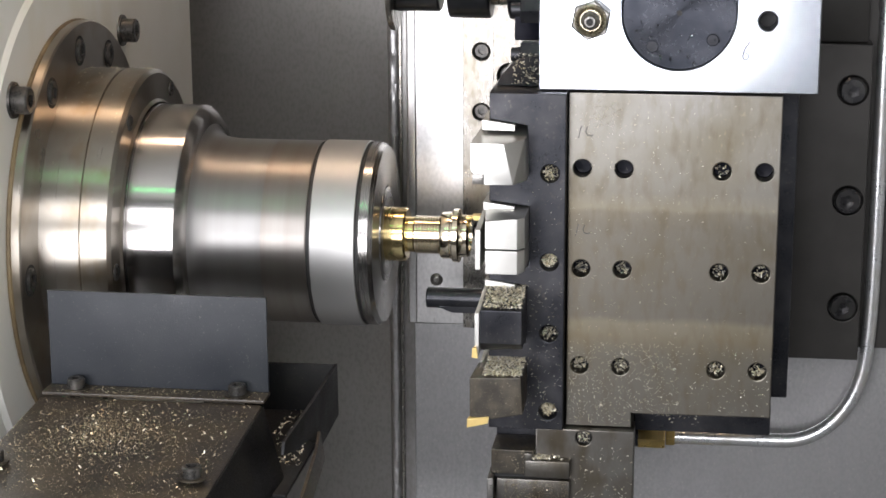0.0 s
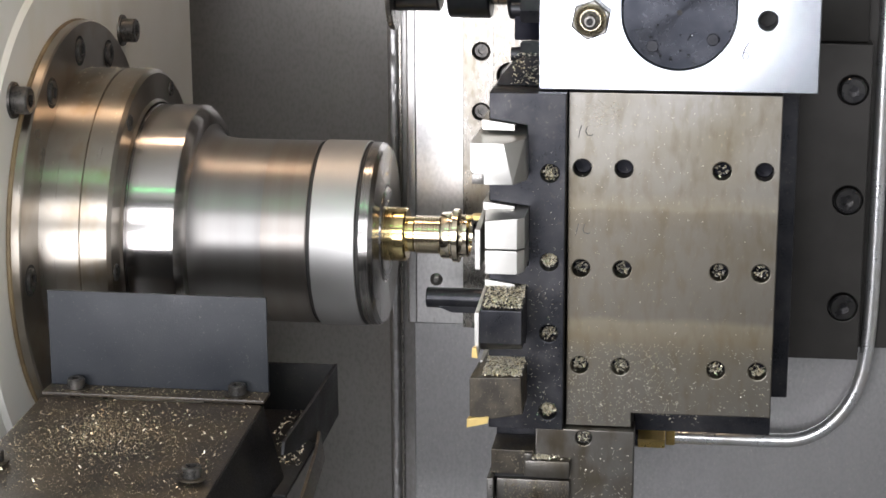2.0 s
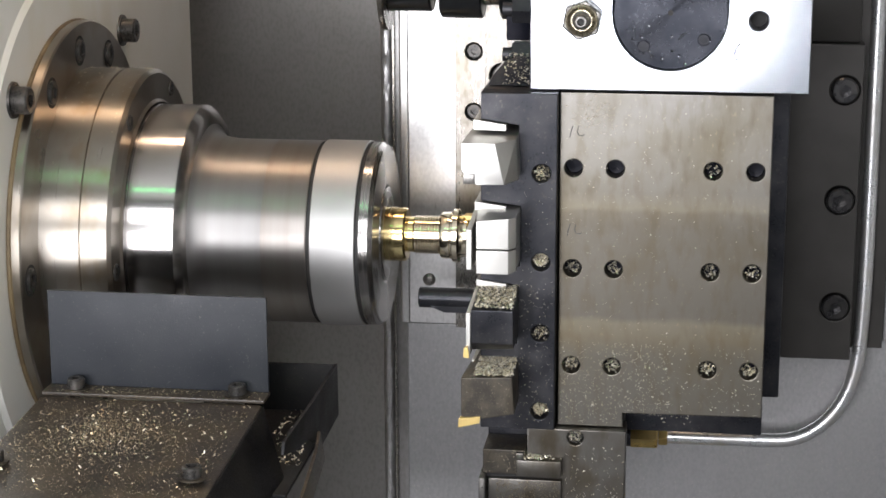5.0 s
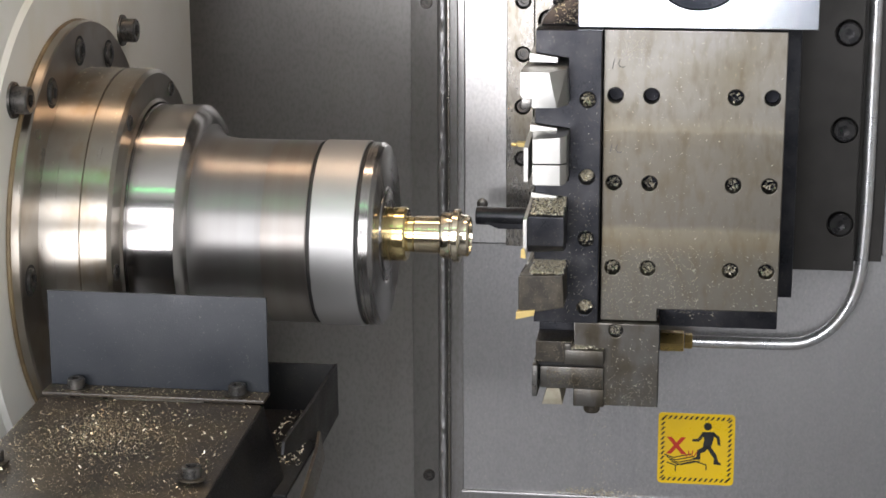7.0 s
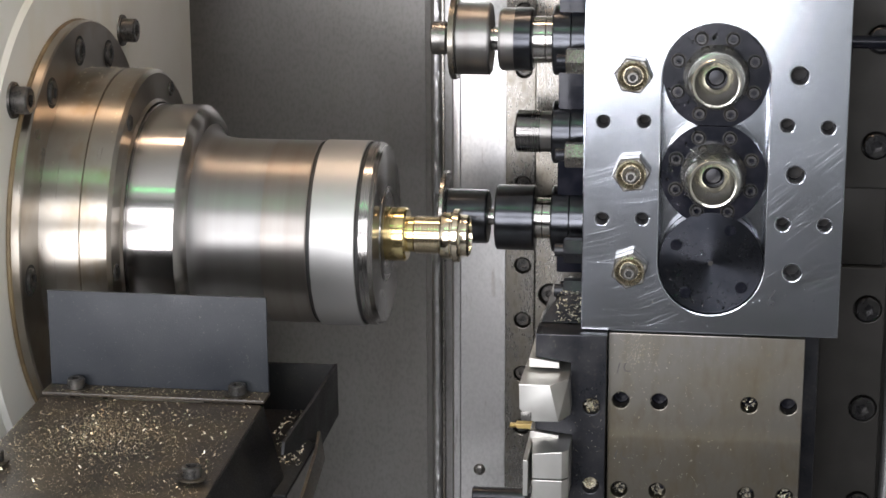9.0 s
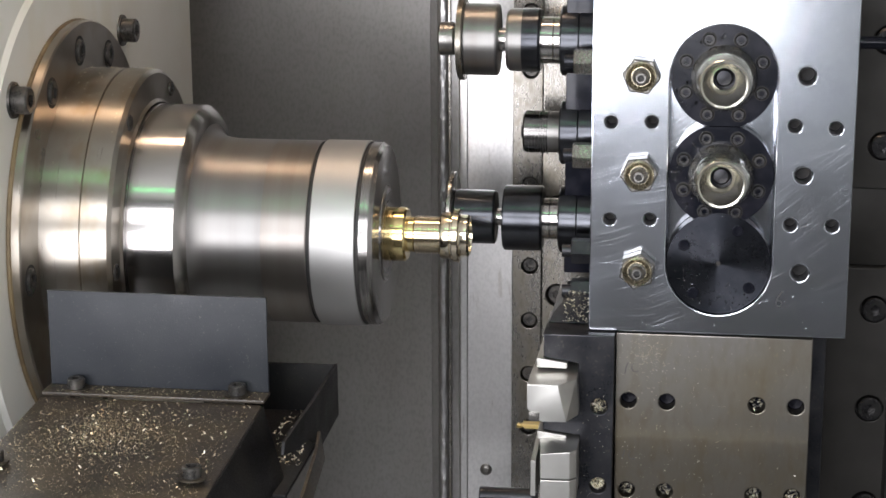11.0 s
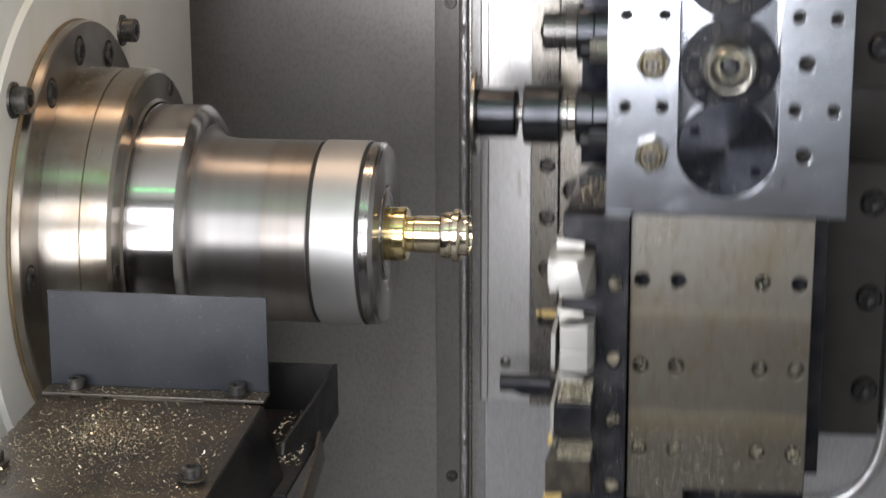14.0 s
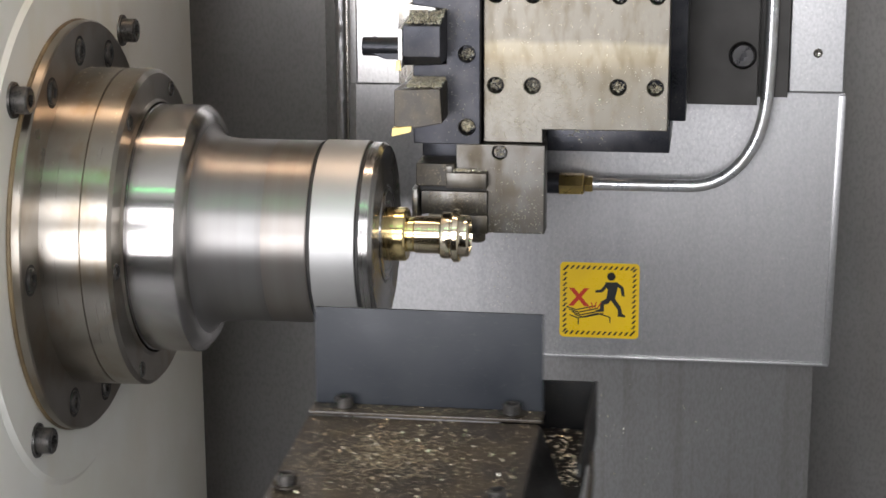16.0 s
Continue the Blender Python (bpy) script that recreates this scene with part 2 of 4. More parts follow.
PIPE = material("steel_tube", (0.66, 0.67, 0.68), (0.54, 0.53, 0.51), 0.34, 0.9, 90, 1800, 0.06)
YELLOW = material("yellow_vinyl", (0.83, 0.55, 0.01), (0.80, 0.52, 0.01), 0.35, 0.0, 60, 900, 0.02)
INK = material("black_print", (0.012, 0.012, 0.012), (0.015, 0.015, 0.015), 0.4, 0.0, bump=0.0)
WET = material("clear_coolant", (0.92, 0.93, 0.92), (0.92, 0.93, 0.92), 0.05, 0.0, bump=0.0, spread=0.02)
WET.node_tree.nodes["Principled BSDF"].inputs["Transmission Weight"].default_value = 1.0
WET.node_tree.nodes["Principled BSDF"].inputs["IOR"].default_value = 1.36
RED = material("red_print", (0.55, 0.035, 0.01), (0.5, 0.03, 0.01), 0.4, 0.0, bump=0.0)
PENCIL = material("pencil_mark", (0.07, 0.07, 0.075), (0.10, 0.10, 0.105), 0.6, 0.0, bump=0.0, spec=0.1)
ENCLOSURE = material("grey_enclosure_sheet", (0.56, 0.56, 0.55), (0.48, 0.48, 0.47), 0.45, 0.1, 6, 500, 0.05)
# Grey of the added, unseen floor and lower front, for the metal to reflect.
LOWER_GREY = material("unseen_lower_grey", (0.21, 0.212, 0.218), (0.16, 0.162, 0.166), 0.5, 0.1, 6, 500, 0.05)

# GROUND's last layer paints wet glints as paler, glossier specks.
GROUND = worn_or_glinting(worn_or_glinting(worn_or_glinting(GROUND, 26, (1, 1, 0.8), (0.46, 0.70), (0.80, 0.755, 0.66), 0.04), 210, (1, 1, 0.35), (0.48, 0.66), (0.86, 0.83, 0.78), 0.04, 2.0), 620, (1, 1, 0.6), (0.62, 0.70), (1.22, 1.2, 1.12), -0.05, 5.0, 3)
SHEET = worn_or_glinting(worn_or_glinting(worn_or_glinting(SHEET, 640, (1, 1, 0.7), (0.38, 0.66), (0.84, 0.84, 0.84), 0.04), 70, (1, 1, 0.06), (0.48, 0.64), (0.90, 0.90, 0.91), 0.03, 3.0), 900, (1, 1, 1), (0.66, 0.70), (1.3, 1.28, 1.22), 0.0, 6.0, 2)
LOWSHEET = worn_or_glinting(worn_or_glinting(LOWSHEET, 640, (1, 1, 0.5), (0.38, 0.66), (0.85, 0.84, 0.83), 0.03), 110, (1, 1, 0.03), (0.50, 0.62), (0.86, 0.85, 0.84), 0.03, 3.0)
LITSTRIP = worn_or_glinting(worn_or_glinting(LITSTRIP, 640, (1, 1, 0.7), (0.38, 0.66), (0.86, 0.86, 0.86), 0.04), 260, (1, 1, 0.12), (0.62, 0.70), (0.72, 0.70, 0.68), 0.04, 3.0)
RAIL = worn_or_glinting(worn_or_glinting(RAIL, 500, (1, 1, 0.5), (0.50, 0.64), (0.80, 0.78, 0.74), 0.05), 60, (1, 1, 0.4), (0.50, 0.70), (0.85, 0.80, 0.70), 0.04, 2.0)
BACK = worn_or_glinting(worn_or_glinting(BACK, 480, (1, 1, 0.6), (0.45, 0.65), (0.88, 0.88, 0.88), 0.03), 14, (1, 1, 0.15), (0.48, 0.66), (0.90, 0.88, 0.86), 0.03, 3.0)
OXIDE = worn_or_glinting(worn_or_glinting(OXIDE, 45, (1, 1, 0.7), (0.52, 0.72), (1.9, 1.85, 1.8), 0.06), 520, (1, 1, 1), (0.62, 0.72), (1.7, 1.55, 1.35), 0.06, 4.0, 3)
WORNSTEEL = worn_or_glinting(material("worn_holder_steel", (0.15, 0.143, 0.13), (0.11, 0.10, 0.085), 0.36, 0.85, 60, 1200, 0.06, 0.04, (1, 1, 0.3), dust=(0.30, 0.27, 0.20), cover=0.68), 120, (1, 1, 0.35), (0.46, 0.64), (0.66, 0.60, 0.50), 0.05)
DULLTOOL = worn_or_glinting(DULLTOOL, 90, (1, 1, 0.5), (0.46, 0.60), (0.55, 0.52, 0.48), -0.05)
FLANGE = worn_or_glinting(FLANGE, 90, (1, 0.6, 0.6), (0.50, 0.72), (0.88, 0.80, 0.70), 0.03, 1.0)
CASTING = worn_or_glinting(CASTING, 12, (1, 1, 0.4), (0.54, 0.72), (0.92, 0.88, 0.77), 0.06)
CATCH = worn_or_glinting(CATCH, 30, (1, 1, 0.5), (0.50, 0.70), (1.25, 1.22, 1.15), 0.06)

# ---- building helpers (lengths in millimetres) ----


def part(name, bm, mat, parent=None, label="", crease=32):
    bmesh.ops.recalc_face_normals(bm, faces=bm.faces)
    bm.transform(Matrix.Diagonal((MM, MM, MM, 1)))
    me = bpy.data.meshes.new(name)
    bm.to_mesh(me)
    bm.free()
    me.materials.append(mat)
    me.shade_smooth()
    me.set_sharp_from_angle(angle=radians(crease))
    if "flat" in me.attributes:
        me.polygons.foreach_set("use_smooth", [not d.value for d in me.attributes["flat"].data])
    ob = new(name, me)
    ob.parent = parent
    return tagged(ob, label, kind="stuff" if name in ("swarf", "coolant") else "")


def thing(name, label, category, group="", kind=""):
    return tagged(new(name), label, category, group, kind)


def box(x0, x1, y0, y1, z0, z1, bevel=0.6):
    bm = bmesh.new()
    bmesh.ops.create_cube(bm, size=1)
    bm.transform(Matrix.Translation(((x0 + x1) / 2, (y0 + y1) / 2, (z0 + z1) / 2)) @ Matrix.Diagonal((x1 - x0, y1 - y0, z1 - z0, 1)))
    if bevel:
        bmesh.ops.bevel(bm, geom=bm.edges[:], offset=bevel, segments=2, profile=0.6, affect="EDGES")
    return bm


def join(*bms):
    out = bmesh.new()
    for b in bms:
        me = bpy.data.meshes.new("tmp")
        b.to_mesh(me)
        b.free()
        out.from_mesh(me)
        bpy.data.meshes.remove(me)
    return out


def turned(profile, seg=64, m=None):
    """A body of revolution about the x axis: pairs of x and radius."""
    bm, rings = bmesh.new(), []
    for x, r in profile:
        if r < 1e-6:
            rings.append([bm.verts.new((x, 0, 0))])
        else:
            rings.append([bm.verts.new((x, r * math.cos(2 * math.pi * i / seg), r * math.sin(2 * math.pi * i / seg))) for i in range(seg)])
    for a, b in zip(rings, rings[1:]):
        for i in range(seg):
            j = (i + 1) % seg
            if len(a) == 1 and len(b) == 1:
                continue
            if len(a) == 1:
                bm.faces.new((a[0], b[i], b[j]))
            elif len(b) == 1:
                bm.faces.new((a[i], b[0], a[j]))
            else:
                bm.faces.new((a[i], b[i], b[j], a[j]))
    if m:
        bm.transform(m)
    return bm


TO_FRONT = Matrix.Rotation(radians(-90), 4, "Z")  # x axis turned to -y


def at(x, y, z, m=Matrix.Identity(4)):
    return Matrix.Translation((x, y, z)) @ m


def prism(points, y0, y1, bevel=0.4):
    """A polygon of x, z pairs, extruded from y0 to y1."""
    bm = bmesh.new()
    a = [bm.verts.new((x, y0, z)) for x, z in points]
    b = [bm.verts.new((x, y1, z)) for x, z in points]
    bm.faces.new(a)
    bm.faces.new(b)
    for i in range(len(a)):
        j = (i + 1) % len(a)
        bm.faces.new((a[i], a[j], b[j], b[i]))
    if bevel:
        bmesh.ops.bevel(bm, geom=bm.edges[:], offset=bevel, segments=2, profile=0.6, affect="EDGES", clamp_overlap=True)
    return bm


def hull(points, bevel=0.4):
    bm = bmesh.new()
    for q in points:
        bm.verts.new(q)
    bmesh.ops.convex_hull(bm, input=bm.verts[:])
    bmesh.ops.dissolve_limit(bm, angle_limit=radians(2), verts=bm.verts[:], edges=bm.edges[:])
    if bevel:
        bmesh.ops.bevel(bm, geom=bm.edges[:], offset=bevel, segments=2, profile=0.6, affect="EDGES", clamp_overlap=True)
    return bm


def ring_points(cx, cz, r, n=28):
    return [(cx + r * math.cos(2 * math.pi * i / n), cz + r * math.sin(2 * math.pi * i / n)) for i in range(n)]


def slot_points(cx, z0, z1, r, n=20):
    return [(cx + r * math.cos(a), z1 + r * math.sin(a)) for a in np.linspace(0, math.pi, n)] + \
           [(cx - r * math.cos(a), z0 - r * math.sin(a)) for a in np.linspace(0, math.pi, n)]


def holed(outline, holes, y0, y1, bevel=0.5):
    """A plate with real holes: outline and holes are lists of x, z pairs; it spans y0 to y1."""
    cu = bpy.data.curves.new("tmp", "CURVE")
    cu.dimensions, cu.fill_mode = "2D", "BOTH"
    cu.extrude, cu.bevel_depth, cu.bevel_resolution = (y1 - y0) / 2 - bevel, bevel, 1
    cu.offset = -bevel
    for loop in (outline, *holes):
        s = cu.splines.new("POLY")
        s.points.add(len(loop) - 1)
        for q, (x, z) in zip(s.points, loop):
            q.co = (x, z, 0, 1)
        s.use_cyclic_u = True
    ob = new("tmp", cu)
    dg = bpy.context.evaluated_depsgraph_get()
    me = bpy.data.meshes.new_from_object(ob.evaluated_get(dg))
    bm = bmesh.new()
    bm.from_mesh(me)
    bpy.data.objects.remove(ob)
    bpy.data.curves.remove(cu)
    bpy.data.meshes.remove(me)
    bmesh.ops.remove_doubles(bm, verts=bm.verts[:], dist=0.01)
    bmesh.ops.dissolve_limit(bm, angle_limit=radians(0.5), verts=bm.verts[:], edges=bm.edges[:])
    bm.transform(Matrix.Translation((0, (y0 + y1) / 2, 0)) @ Matrix.Rotation(radians(90), 4, "X"))
    flat = bm.faces.layers.int.new("flat")
    bm.normal_update()
    for f in bm.faces:
        f[flat] = int(abs(f.normal.y) > 0.9999)
    return bm


def cap_screw(r, h, m, deep=0.55, key=0.55, seg=24):
    """A socket head screw along the x axis of m, its seat at 0 and its head at h, with a hexagon socket."""
    def hexr(i):
        a = (2 * math.pi * i / seg + math.pi / 6) % (math.pi / 3) - math.pi / 6
        return key * r * 0.87 / math.cos(a)
    bm = bmesh.new()
    spec = [(0, None, r), (h - 0.12 * r, None, r), (h, None, r * 0.88), (h, hexr, 0), (h * (1 - deep), hexr, 0)]
    rings = []
    for x, fn, rad in spec:
        rings.append([bm.verts.new((x, (fn(i) if fn else rad) * math.cos(2 * math.pi * i / seg), (fn(i) if fn else rad) * math.sin(2 * math.pi * i / seg))) for i in range(seg)])
    for a, b in zip(rings, rings[1:]):
        for i in range(seg):
            bm.faces.new((a[i], b[i], b[(i + 1) % seg], a[(i + 1) % seg]))
    bm.faces.new(rings[-1])
    bm.transform(m)
    return bm


def hexnut(r, x0, x1, m):
    bm = turned([(x0, 0), (x0, r * 0.94), (x0 + 0.6, r), (x1 - 0.6, r), (x1, r * 0.92), (x1, 0)], 6)
    bm.transform(m)
    return bm


def heap(n, where, size, rng, lift=0.5):
    """Loose turnings: n bent slivers at the places that where(rng) gives."""
    verts, faces = [], []
    for _ in range(n):
        x, y, z = where(rng)
        s, w = size * rng.uniform(0.4, 1.5), size * rng.uniform(0.18, 0.5)
        rot = Euler((rng.uniform(-0.7, 0.7), rng.uniform(-0.7, 0.7), rng.uniform(0, 6.28))).to_matrix()
        pts = [(-s, -w, 0), (0, -w, 0.5 * s), (s, -w, 0.1 * s), (s, w, 0.15 * s), (0, w, 0.55 * s), (-s, w, 0.05 * s)]
        k = len(verts)
        for q in pts:
            v = rot @ Vector(q)
            verts.append((v.x + x, v.y + y, v.z + z + lift * size))
        faces += [(k, k + 1, k + 4, k + 5), (k + 1, k + 2, k + 3, k + 4)]
    me = bpy.data.meshes.new("tmp")
    me.from_pydata(verts, [], faces)
    bm = bmesh.new()
    bm.from_mesh(me)
    bpy.data.meshes.remove(me)
    return bm


def drops(n, where, rng, seg=10):
    """Flattened drops of coolant on a face that looks to -y; where(rng) gives x, y, z and size."""
    verts, faces = [], []
    for _ in range(n):
        x, y, z, r = where(rng)
        tall, k = rng.uniform(0.8, 1.9), len(verts)
        for rad, out in ((1.0, 0.0), (0.8, 0.3), (0.4, 0.48)):
            verts += [(x + r * rad * math.cos(2 * math.pi * i / seg), y - r * out, z + tall * r * rad * math.sin(2 * math.pi * i / seg)) for i in range(seg)]
        verts.append((x, y - r * 0.52, z))
        for ring in (0, 1):
            faces += [(k + ring * seg + i, k + ring * seg + (i + 1) % seg, k + (ring + 1) * seg + (i + 1) % seg, k + (ring + 1) * seg + i) for i in range(seg)]
        faces += [(k + 2 * seg + i, k + 2 * seg + (i + 1) % seg, k + 3 * seg) for i in range(seg)]
        faces.append(tuple(k + i for i in reversed(range(seg))))
    me = bpy.data.meshes.new("tmp")
    me.from_pydata(verts, [], faces)
    bm = bmesh.new()
    bm.from_mesh(me)
    bpy.data.meshes.remove(me)
    return bm


def tube(points, r, res=6):
    cu = bpy.data.curves.new("tmp", "CURVE")
    cu.dimensions, cu.bevel_depth, cu.bevel_resolution, cu.resolution_u = "3D", r, res, 10
    cu.use_fill_caps = True
    s = cu.splines.new("BEZIER")
    s.bezier_points.add(len(points) - 1)
    for q, (co, left, right) in zip(s.bezier_points, points):
        q.co, q.handle_left, q.handle_right = co, left, right
    ob = new("tmp", cu)
    dg = bpy.context.evaluated_depsgraph_get()
    me = bpy.data.meshes.new_from_object(ob.evaluated_get(dg))
    bm = bmesh.new()
    bm.from_mesh(me)
    bpy.data.objects.remove(ob)
    bpy.data.curves.remove(cu)
    bpy.data.meshes.remove(me)
    return bm


def lettering(text, size, m):
    cu = bpy.data.curves.new("tmp", "FONT")
    cu.body, cu.size, cu.align_x, cu.align_y, cu.extrude, cu.offset = text, size, "CENTER", "CENTER", 0.05, size * 0.035
    ob = new("tmp", cu)
    dg = bpy.context.evaluated_depsgraph_get()
    me = bpy.data.meshes.new_from_object(ob.evaluated_get(dg))
    bm = bmesh.new()
    bm.from_mesh(me)
    bpy.data.objects.remove(ob)
    bpy.data.curves.remove(cu)
    bpy.data.meshes.remove(me)
    bm.transform(m)
    return bm


FACING = Matrix.Rotation(radians(90), 4, "X")  # flat drawing stood up to face the door
RNG = random.Random(5)

# ---- the enclosure: all but the back wall is unseen, added for the reflections ----
def enclosure():
    def wall(name, label, *size, mat=ENCLOSURE):
        tagged(part(name, box(*size, bevel=0), mat), label, "wall", kind="structure")
    wall("wall_back", "dark grey sheet steel back wall of the machine", -700, 900, 385, 393, -650, 990, mat=BACK)
    wall("wall_right", "unseen grey side wall, added for the reflections", 900, 908, -1360, 393, -650, 990)
    wall("wall_left", "unseen grey side wall beside the headstock, added for the reflections", -700, -692, -1360, 393, -650, 990)
    wall("wall_front", "unseen grey front sheet below the door light, added for the reflections", -140, 908, -1368, -1360, -650, -215, mat=LOWER_GREY)
    wall("wall_front_low", "unseen grey front sheet below the lower door light, added for the reflections", -700, -141, -1368, -1360, -650, -255, mat=LOWER_GREY)
    wall("wall_front_top", "unseen grey front sheet above the door lights, added for the reflections", -700, 908, -1368, -1360, 950, 990)
    tagged(part("floor", box(-700, 908, -1360, 393, -658, -650, 0), LOWER_GREY), "unseen grey floor sheet, added for the reflections", "floor", kind="structure")
    tagged(part("ceiling", box(-700, 908, -1360, 393, 990, 998, 0), ENCLOSURE), "unseen grey roof sheet, added for the reflections", "ceiling", kind="structure")
    glow = bpy.data.materials.new("green_indicator")
    glow.use_nodes = True
    glow.node_tree.nodes["Principled BSDF"].inputs["Emission Color"].default_value = (0.05, 1.0, 0.2, 1)
    glow.node_tree.nodes["Principled BSDF"].inputs["Emission Strength"].default_value = 6
    tagged(part("indicator_light", box(-560, 300, -950, -934, 972, 989, 2), glow), "thin green glowing indicator strip under the roof", "lamp")


enclosure()


def headstock():
    h = thing("headstock", "cream painted headstock with a bolted steel spindle flange", "machine part")
    part("casting", box(-420, -160.4, -134, 235, -640, 790, 3), CASTING, h, "cream painted casting")
    part("face_plate", turned([(-162, 0), (-162, 131.6), (-160.4, 131.6), (-158.4, 128.6), (-158.4, 0)], 128), CASTING, h)
    part("rear_flange", turned([(-158.6, 103.2), (-152.4, 103.2), (-151.6, 102.4), (-151.6, 76)], 128), FLANGE, h, "stained steel flange ring")
    part("stained_rim", turned([(-158.6, 103.3), (-157.8, 103.9), (-156.6, 103.8), (-156, 103.1)], 128), RUST, h, "brown oil stained rim")
    part("front_flange", turned([(-152, 79.6), (-132.3, 79.6), (-131.9, 78.8), (-131.5, 78.8), (-131.1, 79.6), (-119, 79.4), (-117.2, 77.4), (-117.2, 64.5), (-116, 63)], 128), FLANGE, h, "ground steel flange with a thin joint line")
    for y, z in ((86.0, 87.2), (-82.9, 77.9), (-76.9, -88.3), (84, -99)):
        part("socket_screw", cap_screw(6.4, 8.5, at(-158.4, y, z)), SCREW, h)
        part("washer", turned([(-158.5, 0), (-158.5, 8.6), (-157.2, 8.4), (-157.2, 0)], 24, at(0, y, z)), SCREW, h)
    for y, z in ((-5.6, 89.5), (40.0, 81.2), (-49.0, 75.7), (-91.8, -4.7), (-40.2, -81.1), (9.6, -89), (89, 12)):
        # A dark ring paints the shade of the counterbore.
        part("counterbore", turned([(-151.65, 7.4), (-151.4, 7.4), (-151.4, 6.2), (-151.62, 5.9)], 28, at(0, y, z)), RECESS_SHADE, h)
        part("socket_screw", cap_screw(5.6, 1.6, at(-151.8, y, z), 0.9), SCREW, h)
    part("swarf", heap(150, lambda g: ((x := g.uniform(-150, -119.5)), 79.8 * math.sin(a := g.gauss(0.0, 0.42)), 79.8 * math.cos(a)), 0.42, RNG, 0.1), CHIP, h, "fine brass swarf")
    for y, z in ((33.2, 65.0), (-39.8, 60.4), (-71.2, -5.0), (-37.1, -63.6), (69, 8)):
        part("socket_screw", cap_screw(4.0, 0.9, at(-117.3, y, z), 0.9), SCREW, h)


headstock()


def spindle():
    s = thing("spindle_nose", "polished steel spindle nose with a satin collar ring", "spindle")
    part("shoulder", turned([(-120, 62), (-115.4, 62), (-115, 61.3), (-114.4, 61.3), (-114, 62), (-93, 62), (-92.2, 61.8), (-89.2, 58.4), (-88.4, 56), (-88.2, 52.5)], 128), TURNED, s)
    part("fillet", turned([(-88.2, 52.5), (-87.8, 50.9), (-86.8, 49.3), (-85.2, 47.9), (-82.8, 46.8), (-80, 46.1), (-77, 45.7), (-73, 45.52), (-70, 45.5)], 128), NECK, s)
    part("neck", turned([(-70.2, 45.5), (-54.2, 45.5), (-54, 45.4)], 128), NECK, s)
    part("neck", turned([(-54, 45.4), (-53.8, 45.45), (-32.6, 45.45), (-32.0, 45.0)], 128), WARMNECK, s, "warmer worn band of the neck")
    part("groove", turned([(-32.1, 45.0), (-32.0, 44.2), (-30.4, 44.2), (-30.2, 45.4)], 128), RECESS_SHADE, s)
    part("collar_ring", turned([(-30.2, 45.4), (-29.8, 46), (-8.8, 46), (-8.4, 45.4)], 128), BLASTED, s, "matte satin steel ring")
    part("groove", turned([(-8.4, 45.4), (-8.2, 44.6), (-7, 44.6), (-6.8, 45)], 128), RECESS_SHADE, s)
    part("cap", turned([(-6.8, 45.0), (-6.5, 45.4), (-2.2, 45.4), (0, 43.6), (0, 24.4), (-0.9, 23.8), (-0.9, 22.4)], 128), CAP, s, "dark polished cap")
    part("collet", turned([(-1, 23.6), (0.5, 23.2), (0.8, 22.4), (0.2, 13.6), (-2, 13.4)], 96), CAP, s)
    return s


SPINDLE = spindle()


def workpiece():
    w = thing("workpiece", "turned brass fitting held in the spindle collet", "workpiece")
    part("bar", turned([(-6, 13.4), (9.6, 13.4), (10.6, 12.6), (10.6, 8.8), (14, 8.8)], 96), BRASS, w)
    ribs = [(14, 8.8)]
    for i in range(9):
        x = 14.4 + i * 1.4
        ribs += [(x, 9.0), (x + 0.45, 9.5), (x + 0.9, 9.5), (x + 1.3, 9.0)]
    part("ribbed_shank", turned(ribs + [(27.2, 9.0)], 96), LITBRASS, w)
    part("collar", turned([(27.2, 9.0), (27.4, 11.0), (28.4, 11.6), (32.2, 11.6), (32.5, 11.1), (33.2, 11.1), (33.4, 13), (33.8, 13.3), (36.3, 13.3), (36.8, 12.8), (36.9, 10.9), (37.8, 10.4), (40.6, 10.4), (41.6, 9.4), (41.6, 8.0), (38, 7.6), (30, 7.4), (30, 0)], 96), LITBRASS, w)
    return w


WORKPIECE = workpiece()
CARRIED = []   # things that ride on the tool slide
CROSSED = []   # covers that follow it sideways and in depth
SIDEWAYS = []  # covers that follow it sideways only


def rough_bead(x, y, r, z0, z1, seg=12, step=2.2):
    """An upright half round bead with a hand-drawn, rippled surface."""
    g, bm, rings = random.Random(11), bmesh.new(), []
    z = z0
    while z <= z1:
        rings.append([bm.verts.new((x + r * math.cos(math.pi * i / seg) * g.uniform(0.97, 1.0), y - r * math.sin(math.pi * i / seg) * g.uniform(0.78, 1.0), z + g.uniform(-0.4, 0.4))) for i in range(seg + 1)])
        z += step
    for a, b in zip(rings, rings[1:]):
        for i in range(seg):
            bm.faces.new((a[i], a[i + 1], b[i + 1], b[i]))
        bm.faces.new((a[0], b[0], b[seg], a[seg]))
    return bm


